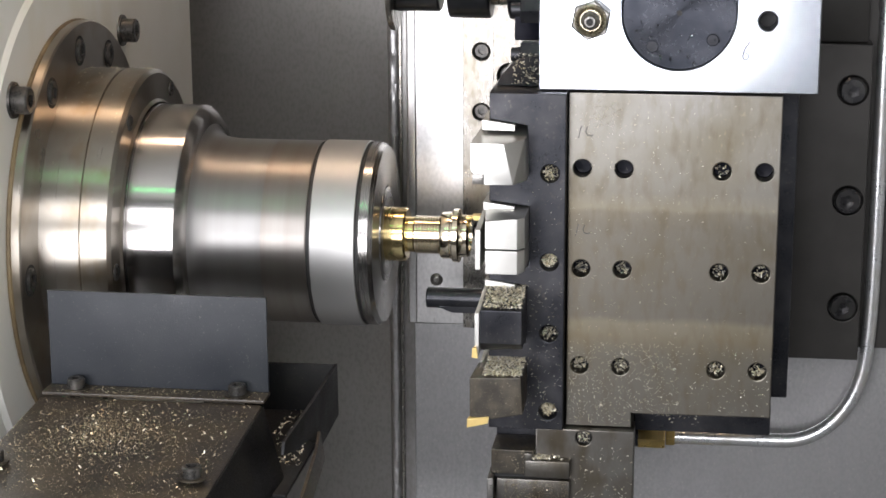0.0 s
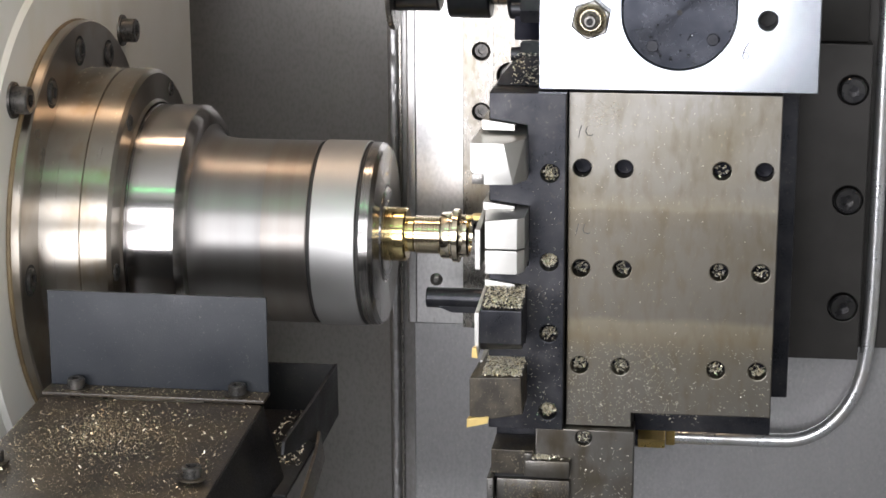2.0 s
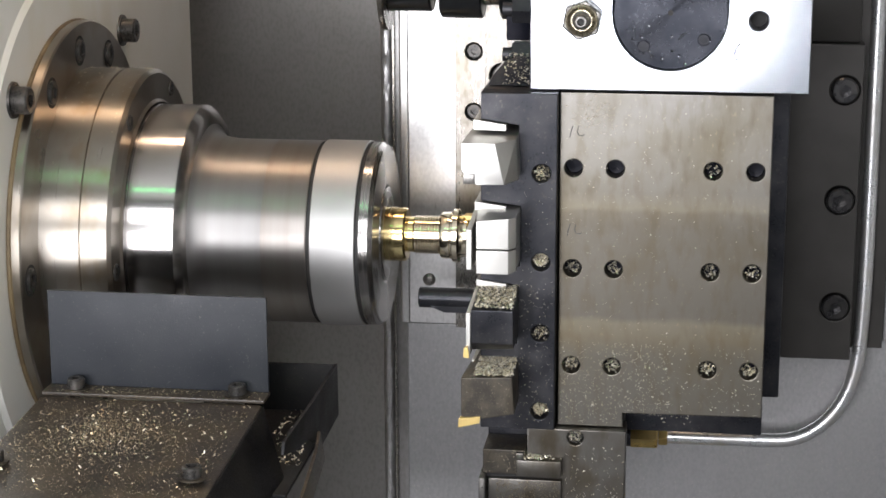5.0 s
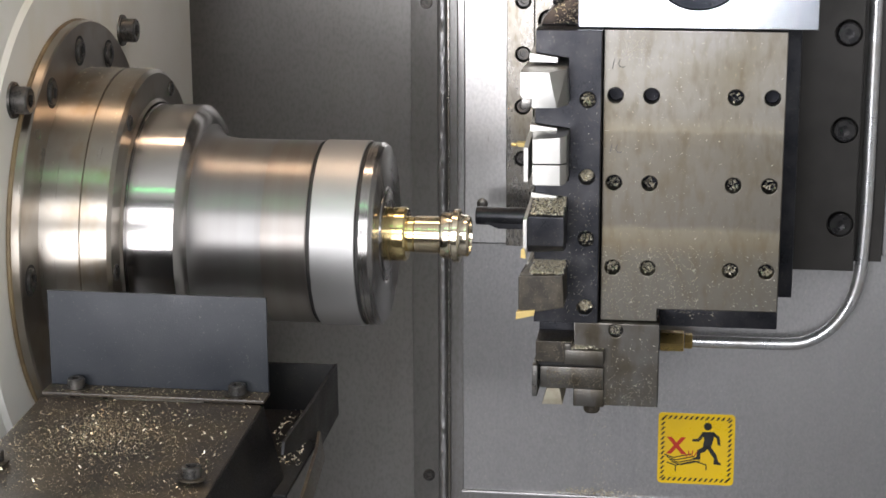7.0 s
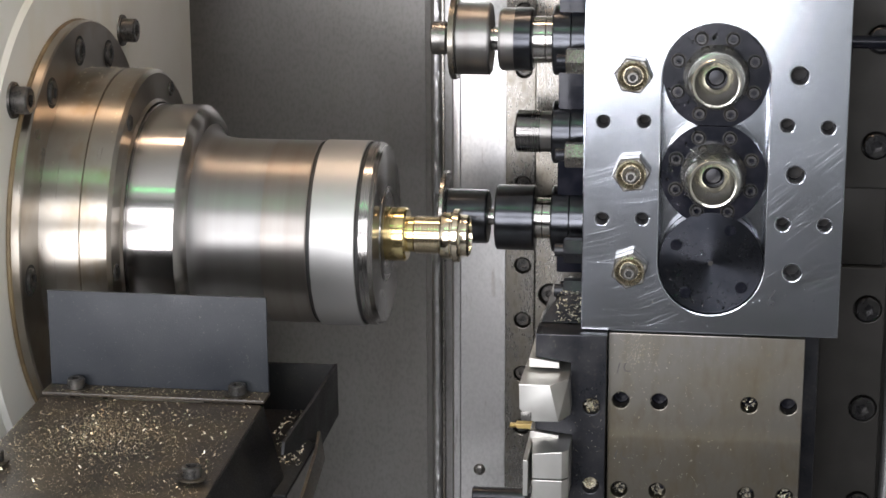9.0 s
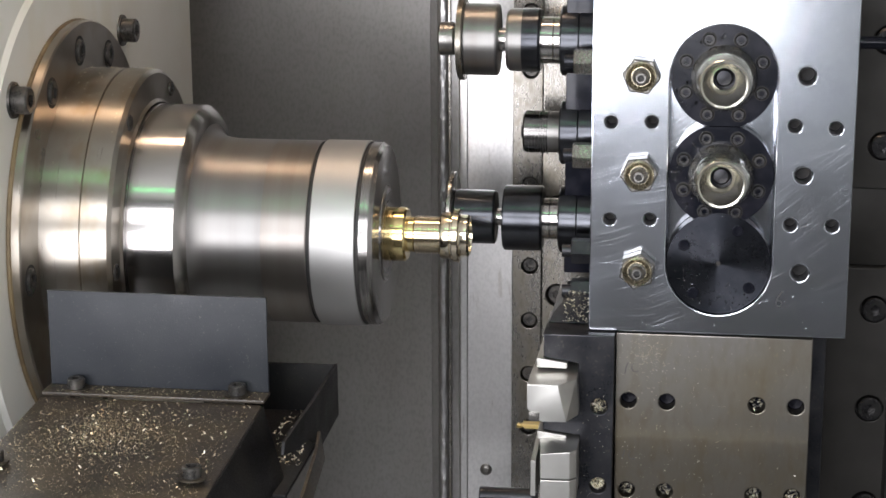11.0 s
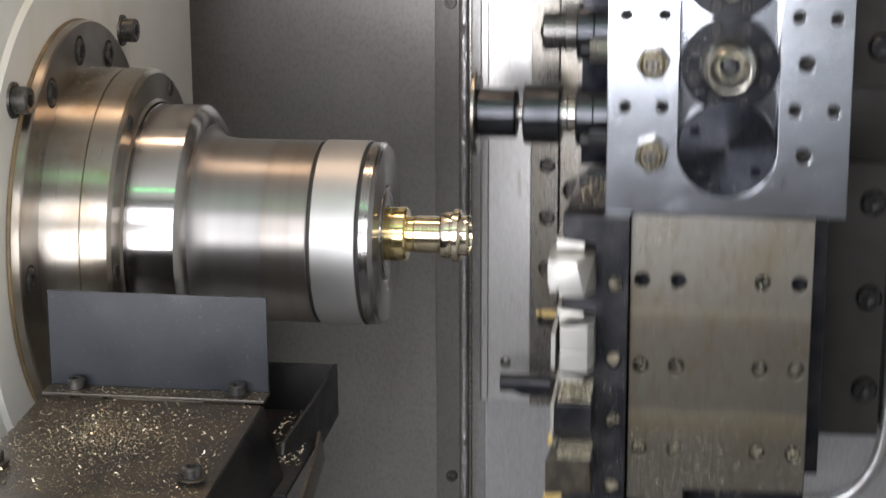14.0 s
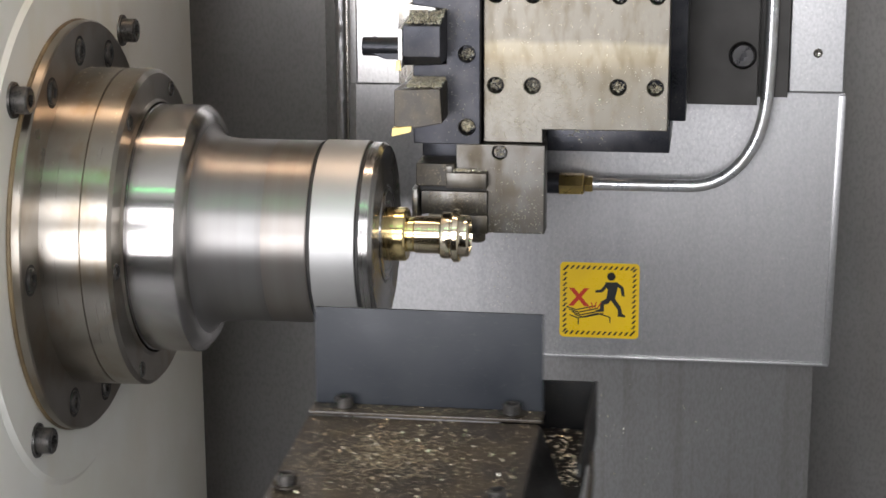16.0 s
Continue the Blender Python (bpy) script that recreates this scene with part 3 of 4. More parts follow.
def covers():
    c = tagged(part("slide_cover", holed([(-97, -274), (180, -274), (182.5, -114.6), (-97, -114.6)], [], 137, 143, 0.8), SHEET), "brushed stainless cover sheet below the tool slide", "cover")
    part("folded_edge", box(-97.4, 180, 134.6, 138, -275.4, -273.4, 0.8), SHEET, c)
    part("folded_edge", hull([(176.5, 134.6, -274), (180.4, 134.6, -274), (176.5, 138, -274), (180.4, 138, -274), (179, 134.6, -116), (183, 134.6, -116), (179, 138, -116), (183, 138, -116)], 0.6), SHEET, c)
    u = tagged(part("slide_cover", holed([(-95.4, -113.8), (-70, -113.8), (-70, 330), (-95.4, 330)], [], 134, 143, 0.6), LITSTRIP), "brushed steel strip beside the slide rail", "cover")
    part("folded_edge", hull([(x, y, z) for z in (-113.8, 330) for x, y in ((-95.6, 134.3), (-99.2, 134.6), (-100.2, 136), (-100.2, 143), (-95.6, 143))], 0.3), LITSTRIP, u)
    part("rivet", turned([(0, 0), (0, 3.4), (-0.6, 3.3), (-1.4, 2.4), (-1.7, 1.3), (-1.2, 1.1), (-1.2, 0)], 24, at(-84.7, 134, -89.7, Matrix.Rotation(radians(90), 4, "Z"))), HEX, u)
    r = tagged(part("slide_cover", holed([(150.5, -113.8), (181, -113.8), (181, 330), (150.5, 330)], [], 131, 140, 0.8), SHEET), "brushed steel strip beside the coolant tube", "cover")
    part("rivet", turned([(0, 0), (0, 2.6), (-1, 2.6), (-1.4, 2.0), (-0.8, 1.0), (-0.8, 0)], 20, at(166, 131, -91.5, Matrix.Rotation(radians(90), 4, "Z"))), RAIL, r)
    part("swarf", heap(240, lambda g: (g.gauss(-14, 12), 136.4, -273.4 + abs(g.gauss(0, 2.2))), 0.7, RNG, 0), CHIP, c, "fine brass swarf")
    part("swarf", heap(170, lambda g: (g.gauss(-12, 5), 136.6, g.uniform(-272, -180)), 0.42, RNG, 0), CHIP, c, "fine brass swarf")
    CARRIED.extend((c, u, r))
    k = thing("cross_slide_cover", "grey sheet cover with a raised edge bead behind the slide", "cover")
    part("sheet", box(-94.6, 172.5, 152, 155, -560, 330, 0.8), LOWSHEET, k)
    part("edge_return", box(-94.6, -92, 155.4, 206, -560, 330, 0.6), LOWSHEET, k)
    part("edge_strip", box(-114.8, -86, 208.5, 212, -560, 330, 0.5), LOWSHEET, k)
    part("lip", box(-115.6, -114.2, 206.6, 209, -560, 330, 0.3), RAIL, k, "thin bright lip")
    part("bead", rough_bead(-118.9, 210, 3.5, -560, 330), SHEET, k, "rough raised bead of sealant")
    part("side_return", box(-121.6, -119.6, 212, 288, -560, 330, 0.5), LOWSHEET, k)
    part("swarf", heap(70, lambda g: (g.gauss(-10, 36), 151.4, -142 - abs(g.gauss(0, 10))), 0.95, RNG, 0), CHIP, k, "pale brass swarf")
    part("swarf", heap(150, lambda g: (g.uniform(-80, 120), 151.5, g.uniform(-250, -135)), 0.55, RNG, 0), CHIP, k, "fine brass swarf")
    CROSSED.append(k)
    f = thing("way_cover", "dark bolted cover strip in front of the back wall", "cover")
    part("strip", box(-153.4, -20, 370, 374, -640, 800, 0.8), BACK, f)
    for z in (70, -268):
        part("socket_screw", cap_screw(4.2, 3.6, at(-142.3, 370, z, TO_FRONT)), SCREW, f)
        part("washer", turned([(0, 0), (0, 5.4), (0.8, 5.4), (0.8, 0)], 24, at(-142.3, 370.2, z, TO_FRONT)), BACK, f)
    SIDEWAYS.append(f)


covers()


def rails():
    a = thing("slide_rail", "grey steel guide rail with counterbored socket screws", "rail")
    zs = (-60, -29, 2, 33, 78.5, 110, 141, 172)
    part("rail", holed([(-69.4, -113), (-53.6, -113), (-53.6, 320), (-69.4, 320)], [ring_points(-60, z, 4.6) for z in zs], 125, 134, 0.3), RAIL, a)
    for z in zs:
        part("socket_screw", cap_screw(3.8, 4, at(-60, 131, z, TO_FRONT)), SCREW, a)
    part("rail_back", box(-69, -19, 134.4, 140, -113, 320, 0), DARKRAIL, a)
    part("inner_rail", holed([(-50.3, -113), (-18, -113), (-18, 320), (-50.3, 320)], [ring_points(-42, z, 6.2) for z in (26, 74)], 92, 134), RAIL, a)
    for z in (26, 74):
        part("socket_screw", cap_screw(5.2, 6, at(-42, 100, z, TO_FRONT)), SCREW, a)
    b = thing("slide_plate", "dark steel slide plate with large socket screws", "slide plate")
    zs = (-90.5, -35.8, 19.3)
    part("lower_plate", holed([(80, -118), (133, -118), (133, 41.8), (80, 41.8)], [ring_points(124.4, z, 7.4) for z in zs], 109, 125), DARKRAIL, b)
    part("middle_plate", box(80, 131, 113, 125, 42.4, 84, 0.8), DARKRAIL, b)
    part("upper_plate", holed([(80, 84.6), (133, 84.6), (133, 320), (80, 320)], [ring_points(124.4, z, 7.4) for z in (107, 162)], 109, 125), DARKRAIL, b)
    for z in (*zs, 107, 162):
        part("socket_screw", cap_screw(6.5, 7, at(124.4, 114, z, TO_FRONT), 0.7, 0.5), BLACKSCREW, b)
        part("screw_seat", turned([(0, 0), (0, 7.4), (0.4, 7.4), (0.4, 0)], 28, at(124.4, 116, z, TO_FRONT)), RECESS_SHADE, b)
    part("plate_back", box(60, 150, 125.4, 138, -116, 320, 0), DARKRAIL, b)
    CARRIED.extend((a, b))


rails()


def tool_block():
    t = thing("gang_tool_block", "ground steel gang tool block with rows of clamp screws", "tool block")
    xs, zs = (0, 18.5, 61.5, 80), (0, -46, -91.6)
    holes = [ring_points(x, z, 4.0) for x in xs for z in zs]
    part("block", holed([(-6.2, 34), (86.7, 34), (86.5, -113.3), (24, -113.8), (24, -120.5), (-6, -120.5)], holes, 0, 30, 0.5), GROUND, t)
    part("rear_body", box(-5, 95, 30.5, 108, -113.5, 34, 0.8), OXIDE, t, "black rear body")
    part("ledge", box(24.5, 87.4, 18, 105, -128, -114, 0.8), OXIDE, t, "grimy dark lower ledge")
    part("swarf", heap(300, lambda g: (g.gauss(42, 9), g.uniform(17, 20), -114 - abs(g.gauss(0, 4))), 0.7, RNG), CHIP, t, "loose brass turnings")
    for i, x in enumerate(xs):
        for j, z in enumerate(zs):
            part("set_screw", cap_screw(3.9, 2.4, at(x, 10.5, z, TO_FRONT), 0.8, 0.62), OILED, t)
            if j or i in (2,):
                n = 26 + 22 * j
                part("swarf", heap(n, lambda g: (x + 2.9 * math.cos(a := g.uniform(0, 6.28)) * (q := g.random() ** 0.5), g.uniform(2.2, 5), z + 2.9 * math.sin(a) * q - 0.6), 0.7, RNG), CHIP, t, "packed brass turnings")
    for x, z in ((-0.6, 16.6), (-1.2, -28)):
        for line in ([(0, 2.6), (-0.8, -0.2), (-1.3, -2.8)], [(2.6, 2.4), (1.8, 0), (2.6, -1.6), (4.4, -1.9), (5.2, -1.2)]):
            part("pencil_mark", tube([(q, q, q) for q in ((x + u, -0.1, z + v) for u, v in line)], 0.17, 2), PENCIL, t, "short pencilled stroke")
    part("clamp_bar", holed([(-40.8, 34.2), (-6.9, 34.2), (-6.9, -120.8), (-40.8, -120.8), (-40.8, -110), (-25, -107), (-25, -91), (-40.8, -89), (-40.8, -81), (-24, -80), (-24, -53), (-40.8, -50.5),
                             (-40.8, -45), (-23, -44), (-23, -16.5), (-40.8, -14.2), (-40.8, -3), (-24, -1), (-24, 20), (-40.8, 22.6)],
                            [ring_points(-13.7, z, 4.1) for z in (-1.4, -41.9, -75, -112)], -7, 34, 0.5), OXIDE, t, "black clamp bar with tool slots")
    part("slot_floor", box(-40, -8, 34.4, 92, -120, 34, 0.5), OXIDE, t)
    for k, z in enumerate((-1.4, -41.9, -75, -112)):
        part("set_screw", cap_screw(4.0, 2.4, at(-13.7, 4, z, TO_FRONT), 0.8, 0.62), OILED, t)
        part("swarf", heap((90, 190, 60, 220)[k], lambda g: (-13.7 + 3.2 * math.cos(a := g.uniform(0, 6.28)) * (q := g.random() ** 0.5), g.uniform(-5.5, -1), z + 3.2 * math.sin(a) * q - (0.8 if k in (0, 2) else 0)), 0.8, RNG), CHIP, t, "packed brass turnings")
    part("top_shoulder", hull([(x, y, z) for y0, dz in ((12, 0), (60, 0)) for x, z in ((-40, 34.6), (-38, 38.6), (-34, 43), (-28, 46), (-19, 47), (-19, 34.6)) for y in (y0 + (z - 34.6) * (0.9 if y0 == 12 else 0),)]), OXIDE, t, "grimy shoulder with brass turnings")
    part("swarf", heap(160, lambda g: (g.uniform(-33, -19), (v := g.uniform(12, 24)), 34.8 + (v - 12) * 1.03), 0.6, RNG), CHIP, t, "loose brass turnings")
    # fine swarf stuck to the oily face
    def stuck(g):
        z = g.uniform(-119, 30)
        x = g.uniform(-5, 86) if g.random() < 0.35 else g.uniform(-5, 45)
        return (x, -0.25, z if g.random() < 0.3 else g.uniform(-119, -80))
    part("swarf", heap(1500, lambda g: (lambda p: p if not (p[0] > 23 and p[2] < -112.5) else (10, -0.25, -110))(stuck(g)), 0.35, RNG, 0), CHIP, t, "fine brass swarf")
    part("swarf", heap(240, lambda g: (g.gauss(9, 5), -0.15, g.gauss(25, 4.5)), 0.3, RNG, 0), CHIP, t, "fine brass swarf")
    part("swarf", heap(260, lambda g: (g.uniform(-24, -8), -7.25, g.uniform(-119, 10) if g.random() < 0.4 else g.uniform(-118, -50)), 0.35, RNG, 0), CHIP, t, "fine brass swarf")
    CARRIED.append(t)


tool_block()


def cutting_tools():
    a = thing("turning_tool", "bright steel turning tool holder in the clamp bar", "cutting tool", "tools in the clamp bar")
    part("shank", hull([(-46.5, -30, 16), (-32, -30, 16), (-28, -30, -2), (-46.5, -30, 4), (-40, -30, -2.3), (-46.5, -19, 16.3), (-24, -19, 16), (-23, -19, -2), (-44, -19, -2.5), (-44, 60, 17), (-24, 60, 17), (-24, 60, -2), (-44, 60, -2)], 0.3), CARBIDE, a, crease=14)
    part("insert", box(-45.6, -40.6, -30.8, -26, -1.8, 2.6, 0.3), HEX, a, "small grey insert")
    part("clamp_wedge", hull([(-43.8, -9, 22.6), (-29.3, -9, 20.6), (-29.3, -9, 17.8), (-43.8, -9, 18), (-43.8, 30, 22.6), (-29.3, 30, 20.6), (-29.3, 30, 17.8), (-43.8, 30, 18)], 0.2), CARBIDE, a, "bright clamp wedge", crease=14)
    b = thing("grooving_tool", "pale steel grooving tool with a gold insert", "cutting tool", "tools in the clamp bar")
    part("shank", hull([(-40, -30, -18.5), (-26, -30, -17), (-26, -30, -30.8), (-40, -30, -30.8), (-43, 0, -17.6), (-23, -26, -17), (-23, 0, -17), (-23, -26, -30.8), (-23, 60, -18), (-43, 60, -18), (-43, 60, -30.8), (-23, 60, -30.8)], 0.3), CARBIDE, b, crease=14)
    part("lower_shank", hull([(-40, -30, -31.5), (-26, -30, -31.5), (-26, -30, -42), (-40, -30, -42), (-23, -26, -31.5), (-23, -26, -41.5), (-23, 60, -31.5), (-42, 60, -31.5), (-42, 60, -42), (-23, 60, -42)], 0.3), CARBIDE, b, crease=14)
    part("blade", hull([(-44.8, -27, -23), (-42.4, -27, -23), (-44.8, -27, -41), (-42.4, -27, -41), (-44.2, 10, -18.5), (-42.2, 10, -18.5), (-44.2, 70, -41), (-42.2, 70, -41), (-44.2, 70, -20), (-42.2, 70, -20)], 0.25), CARBIDE, b, crease=14)
    part("insert", hull([(-58.6, 73, -40.3), (-58.2, 79, -40.3), (-43, 79, -40.3), (-43, 73, -40.3), (-57.4, 73, -42.6), (-57.4, 79, -42.6), (-43, 79, -42.6), (-43, 73, -42.6)], 0.15), GOLD, b, "gold coated cutting insert", crease=14)
    part("insert_tip", box(-61.4, -58.4, 74, 78, -42.6, -41, 0.2), DULLBRASS, b, "worn insert tip")
    part("clamp_wedge", hull([(-43.2, -9, -14.4), (-29.3, -9, -16.2), (-29.3, -9, -18.4), (-43.2, -9, -18.2), (-43.2, 30, -14.4), (-29.3, 30, -16.2), (-29.3, 30, -18.4), (-43.2, 30, -18.2)], 0.2), CARBIDE, b, "bright clamp wedge", crease=14)
    c = thing("boring_tool", "dark oily boring tool with a round bar", "cutting tool", "tools in the clamp bar")
    part("shank", hull([(-42, -32, -58), (-23.5, -32, -58), (-23.5, -32, -73), (-42, -32, -73), (-42.5, -24, -78.5), (-24, -24, -77.5), (-41, 0, -52), (-23.5, 0, -53), (-44, 60, -52), (-24, 60, -52), (-44, 60, -79), (-24, 60, -79)], 0.4), OXIDE, c, crease=14)
    part("side_plate", hull([(-44.5, -30, -60), (-42.6, -30, -60), (-44.5, -30, -79), (-42.6, -30, -79), (-44.5, 50, -55), (-42.6, 50, -55), (-44.5, 50, -79), (-42.6, 50, -79)], 0.2), CARBIDE, c, crease=14)
    part("bar", turned([(-82, 0), (-82, 4.7), (-81.5, 5.2), (-40, 5.2), (-40, 0)], 40, at(0, 81, -84.6)), OXIDE, c, "black boring bar")
    part("heel", hull([(-77, 77, -88), (-77, 85, -88), (-69, 77, -91.2), (-69, 85, -91.2), (-52, 77, -91.2), (-52, 85, -91.2), (-52, 77, -86), (-52, 85, -86)], 0.4), OXIDE, c, crease=14)
    part("shank_flare", hull([(-55, 77, -81), (-55, 85, -81), (-55, 77, -90.8), (-55, 85, -90.8), (-45, 72, -77.6), (-45, 90, -77.6), (-45, 72, -93.6), (-45, 90, -93.6)], 0.4), OXIDE, c, crease=14)
    part("bar_holder", box(-44, -10, 62, 92, -95, -76, 0.8), OXIDE, c)
    part("insert", hull([(-45.2, -33, -75), (-43.4, -33, -75), (-45.5, -33, -79.5), (-42.6, -33, -79.8), (-44, -28, -75), (-44, -28, -79)], 0.15), GOLD, c, "gold coated cutting insert", crease=14)
    part("swarf", heap(900, lambda g: (g.uniform(-41, -24), (v := g.uniform(-31, -2)), -57.3 + (v + 31) * 0.165), 0.75, RNG), CHIP, c, "loose brass turnings")
    part("clamp_wedge", hull([(-42.5, -9, -50.2), (-29, -9, -52), (-29, -9, -54), (-42.5, -9, -53), (-42.5, 30, -50.2), (-29, 30, -52), (-29, 30, -54), (-42.5, 30, -53)], 0.2), CARBIDE, c, crease=14)
    d = thing("facing_tool", "dirty facing tool with a gold insert and turnings", "cutting tool", "tools in the clamp bar")
    part("shank", hull([(-46.8, -30, -90), (-24, -30, -89), (-23, -30, -106), (-38, -30, -109), (-46.8, -30, -108), (-41, 0, -87), (-23.5, 0, -88), (-42, 60, -90), (-24, 60, -90), (-42, 60, -108), (-24, 60, -108)], 0.4), DULLTOOL, d, crease=14)
    part("insert", hull([(-48, -31, -113), (-38.4, -31, -110.6), (-47.8, -31, -108.8), (-38, -31, -107.6), (-46, -22, -111), (-39, -22, -109), (-46, -22, -108), (-39, -22, -107.5)], 0.15), GOLD, d, "gold coated cutting insert", crease=14)
    part("swarf", heap(1000, lambda g: (g.uniform(-41, -24), (v := g.uniform(-30, -2)), -88.6 + (v + 30) * 0.06), 0.75, RNG), CHIP, d, "loose brass turnings")
    part("clamp_wedge", hull([(-44.5, -9, -88.2), (-29, -9, -90), (-29, -9, -92), (-44.5, -9, -91), (-44.5, 30, -88.2), (-29, 30, -90), (-29, 30, -92), (-44.5, 30, -91)], 0.2), CARBIDE, d, crease=14)
    CARRIED.extend((a, b, c, d))


cutting_tools()


def parting_holder():
    h = thing("parting_tool_holder", "grimy steel parting tool holder below the tool block", "tool holder")
    part("base", holed([(-19.5, -121.2), (25.5, -121.2), (25.5, -167), (-19.5, -167)], [ring_points(2.6, -125.2, 3.6)], -4, 12, 0.6), WORNSTEEL, h)
    part("rear_support", box(-15, 12, 12.2, 100, -165, -121.5, 0.8), OXIDE, h)
    part("socket_screw", cap_screw(3.4, 2, at(2.6, 0, -125.2, TO_FRONT)), SCREW, h)
    part("swarf", heap(60, lambda g: (2.6 + g.uniform(-2.6, 2.6), g.uniform(-3.4, -2), -125.2 + g.uniform(-2.6, 2.6)), 0.6, RNG), CHIP, h, "packed brass turnings")
    part("upper_jaw", hull([(-39.5, -8, -131), (-20, -8, -131), (-20, -8, -142.5), (-39.5, -8, -142.5), (-39.5, 14, -131), (-20, 14, -131), (-39.5, 14, -142.5), (-20, 14, -142.5)], 0.5), DULLTOOL, h, crease=14)
    part("rear_jaw", box(-39.5, -20, 14.4, 70, -142, -123, 0.6), OXIDE, h)
    part("clamp", box(-24, -3.2, -10, 18, -143, -135, 0.7), WORNSTEEL, h)
    part("lower_clamp", box(-37, -3.2, -8, 18, -157, -145, 0.7), WORNSTEEL, h)
    # A near-black filler stands for the shade in the clamp slot.
    part("clamp_slot", box(-38, -4, -5, 18, -145.2, -142.8, 0), RECESS_SHADE, h)
    part("support", hull([(-33.4, -7, -157.4), (-26.6, -7, -157.4), (-36, -7, -166.5), (-24.8, -7, -166.5), (-33.4, 30, -157.4), (-26.6, 30, -157.4), (-36, 30, -166.5), (-24.8, 30, -166.5)], 0.4), PALE, h, "pale worn support")
    part("side_block", box(-19.2, -3, -7, 18, -167, -157.4, 0.6), WORNSTEEL, h)
    part("blade", box(-40.8, -38.0, -14, 60, -160, -143, 0.3), HEX, h, "grey parting blade")
    part("screw_head", turned([(-167.2, 4.4), (-173, 4.4), (-174, 3.6), (-174, 0)], 24, at(-10, 6, 0, Matrix.Rotation(radians(-90), 4, "Y"))), DULLTOOL, h)
    part("swarf", heap(330, lambda g: (g.gauss(-16, 4), g.uniform(-9, 8), -134.6), 0.8, RNG), CHIP, h, "loose brass turnings")
    part("pocket_wall", box(-24, -20.6, -10.4, 4, -135, -131.5, 0.3), WORNSTEEL, h)
    part("swarf", heap(320, lambda g: (g.uniform(-34, -4), -8.3, g.uniform(-156, -146)), 0.38, RNG, 0), DULLCHIP, h, "oily brass swarf")
    part("swarf", heap(260, lambda g: ((x := g.uniform(-3, 25)), -4.3, -167 + abs(g.gauss(0, 12)) if g.random() < 0.7 else g.uniform(-166, -128)), 0.4, RNG, 0), CHIP, h, "fine brass swarf")
    CARRIED.append(h)


parting_holder()


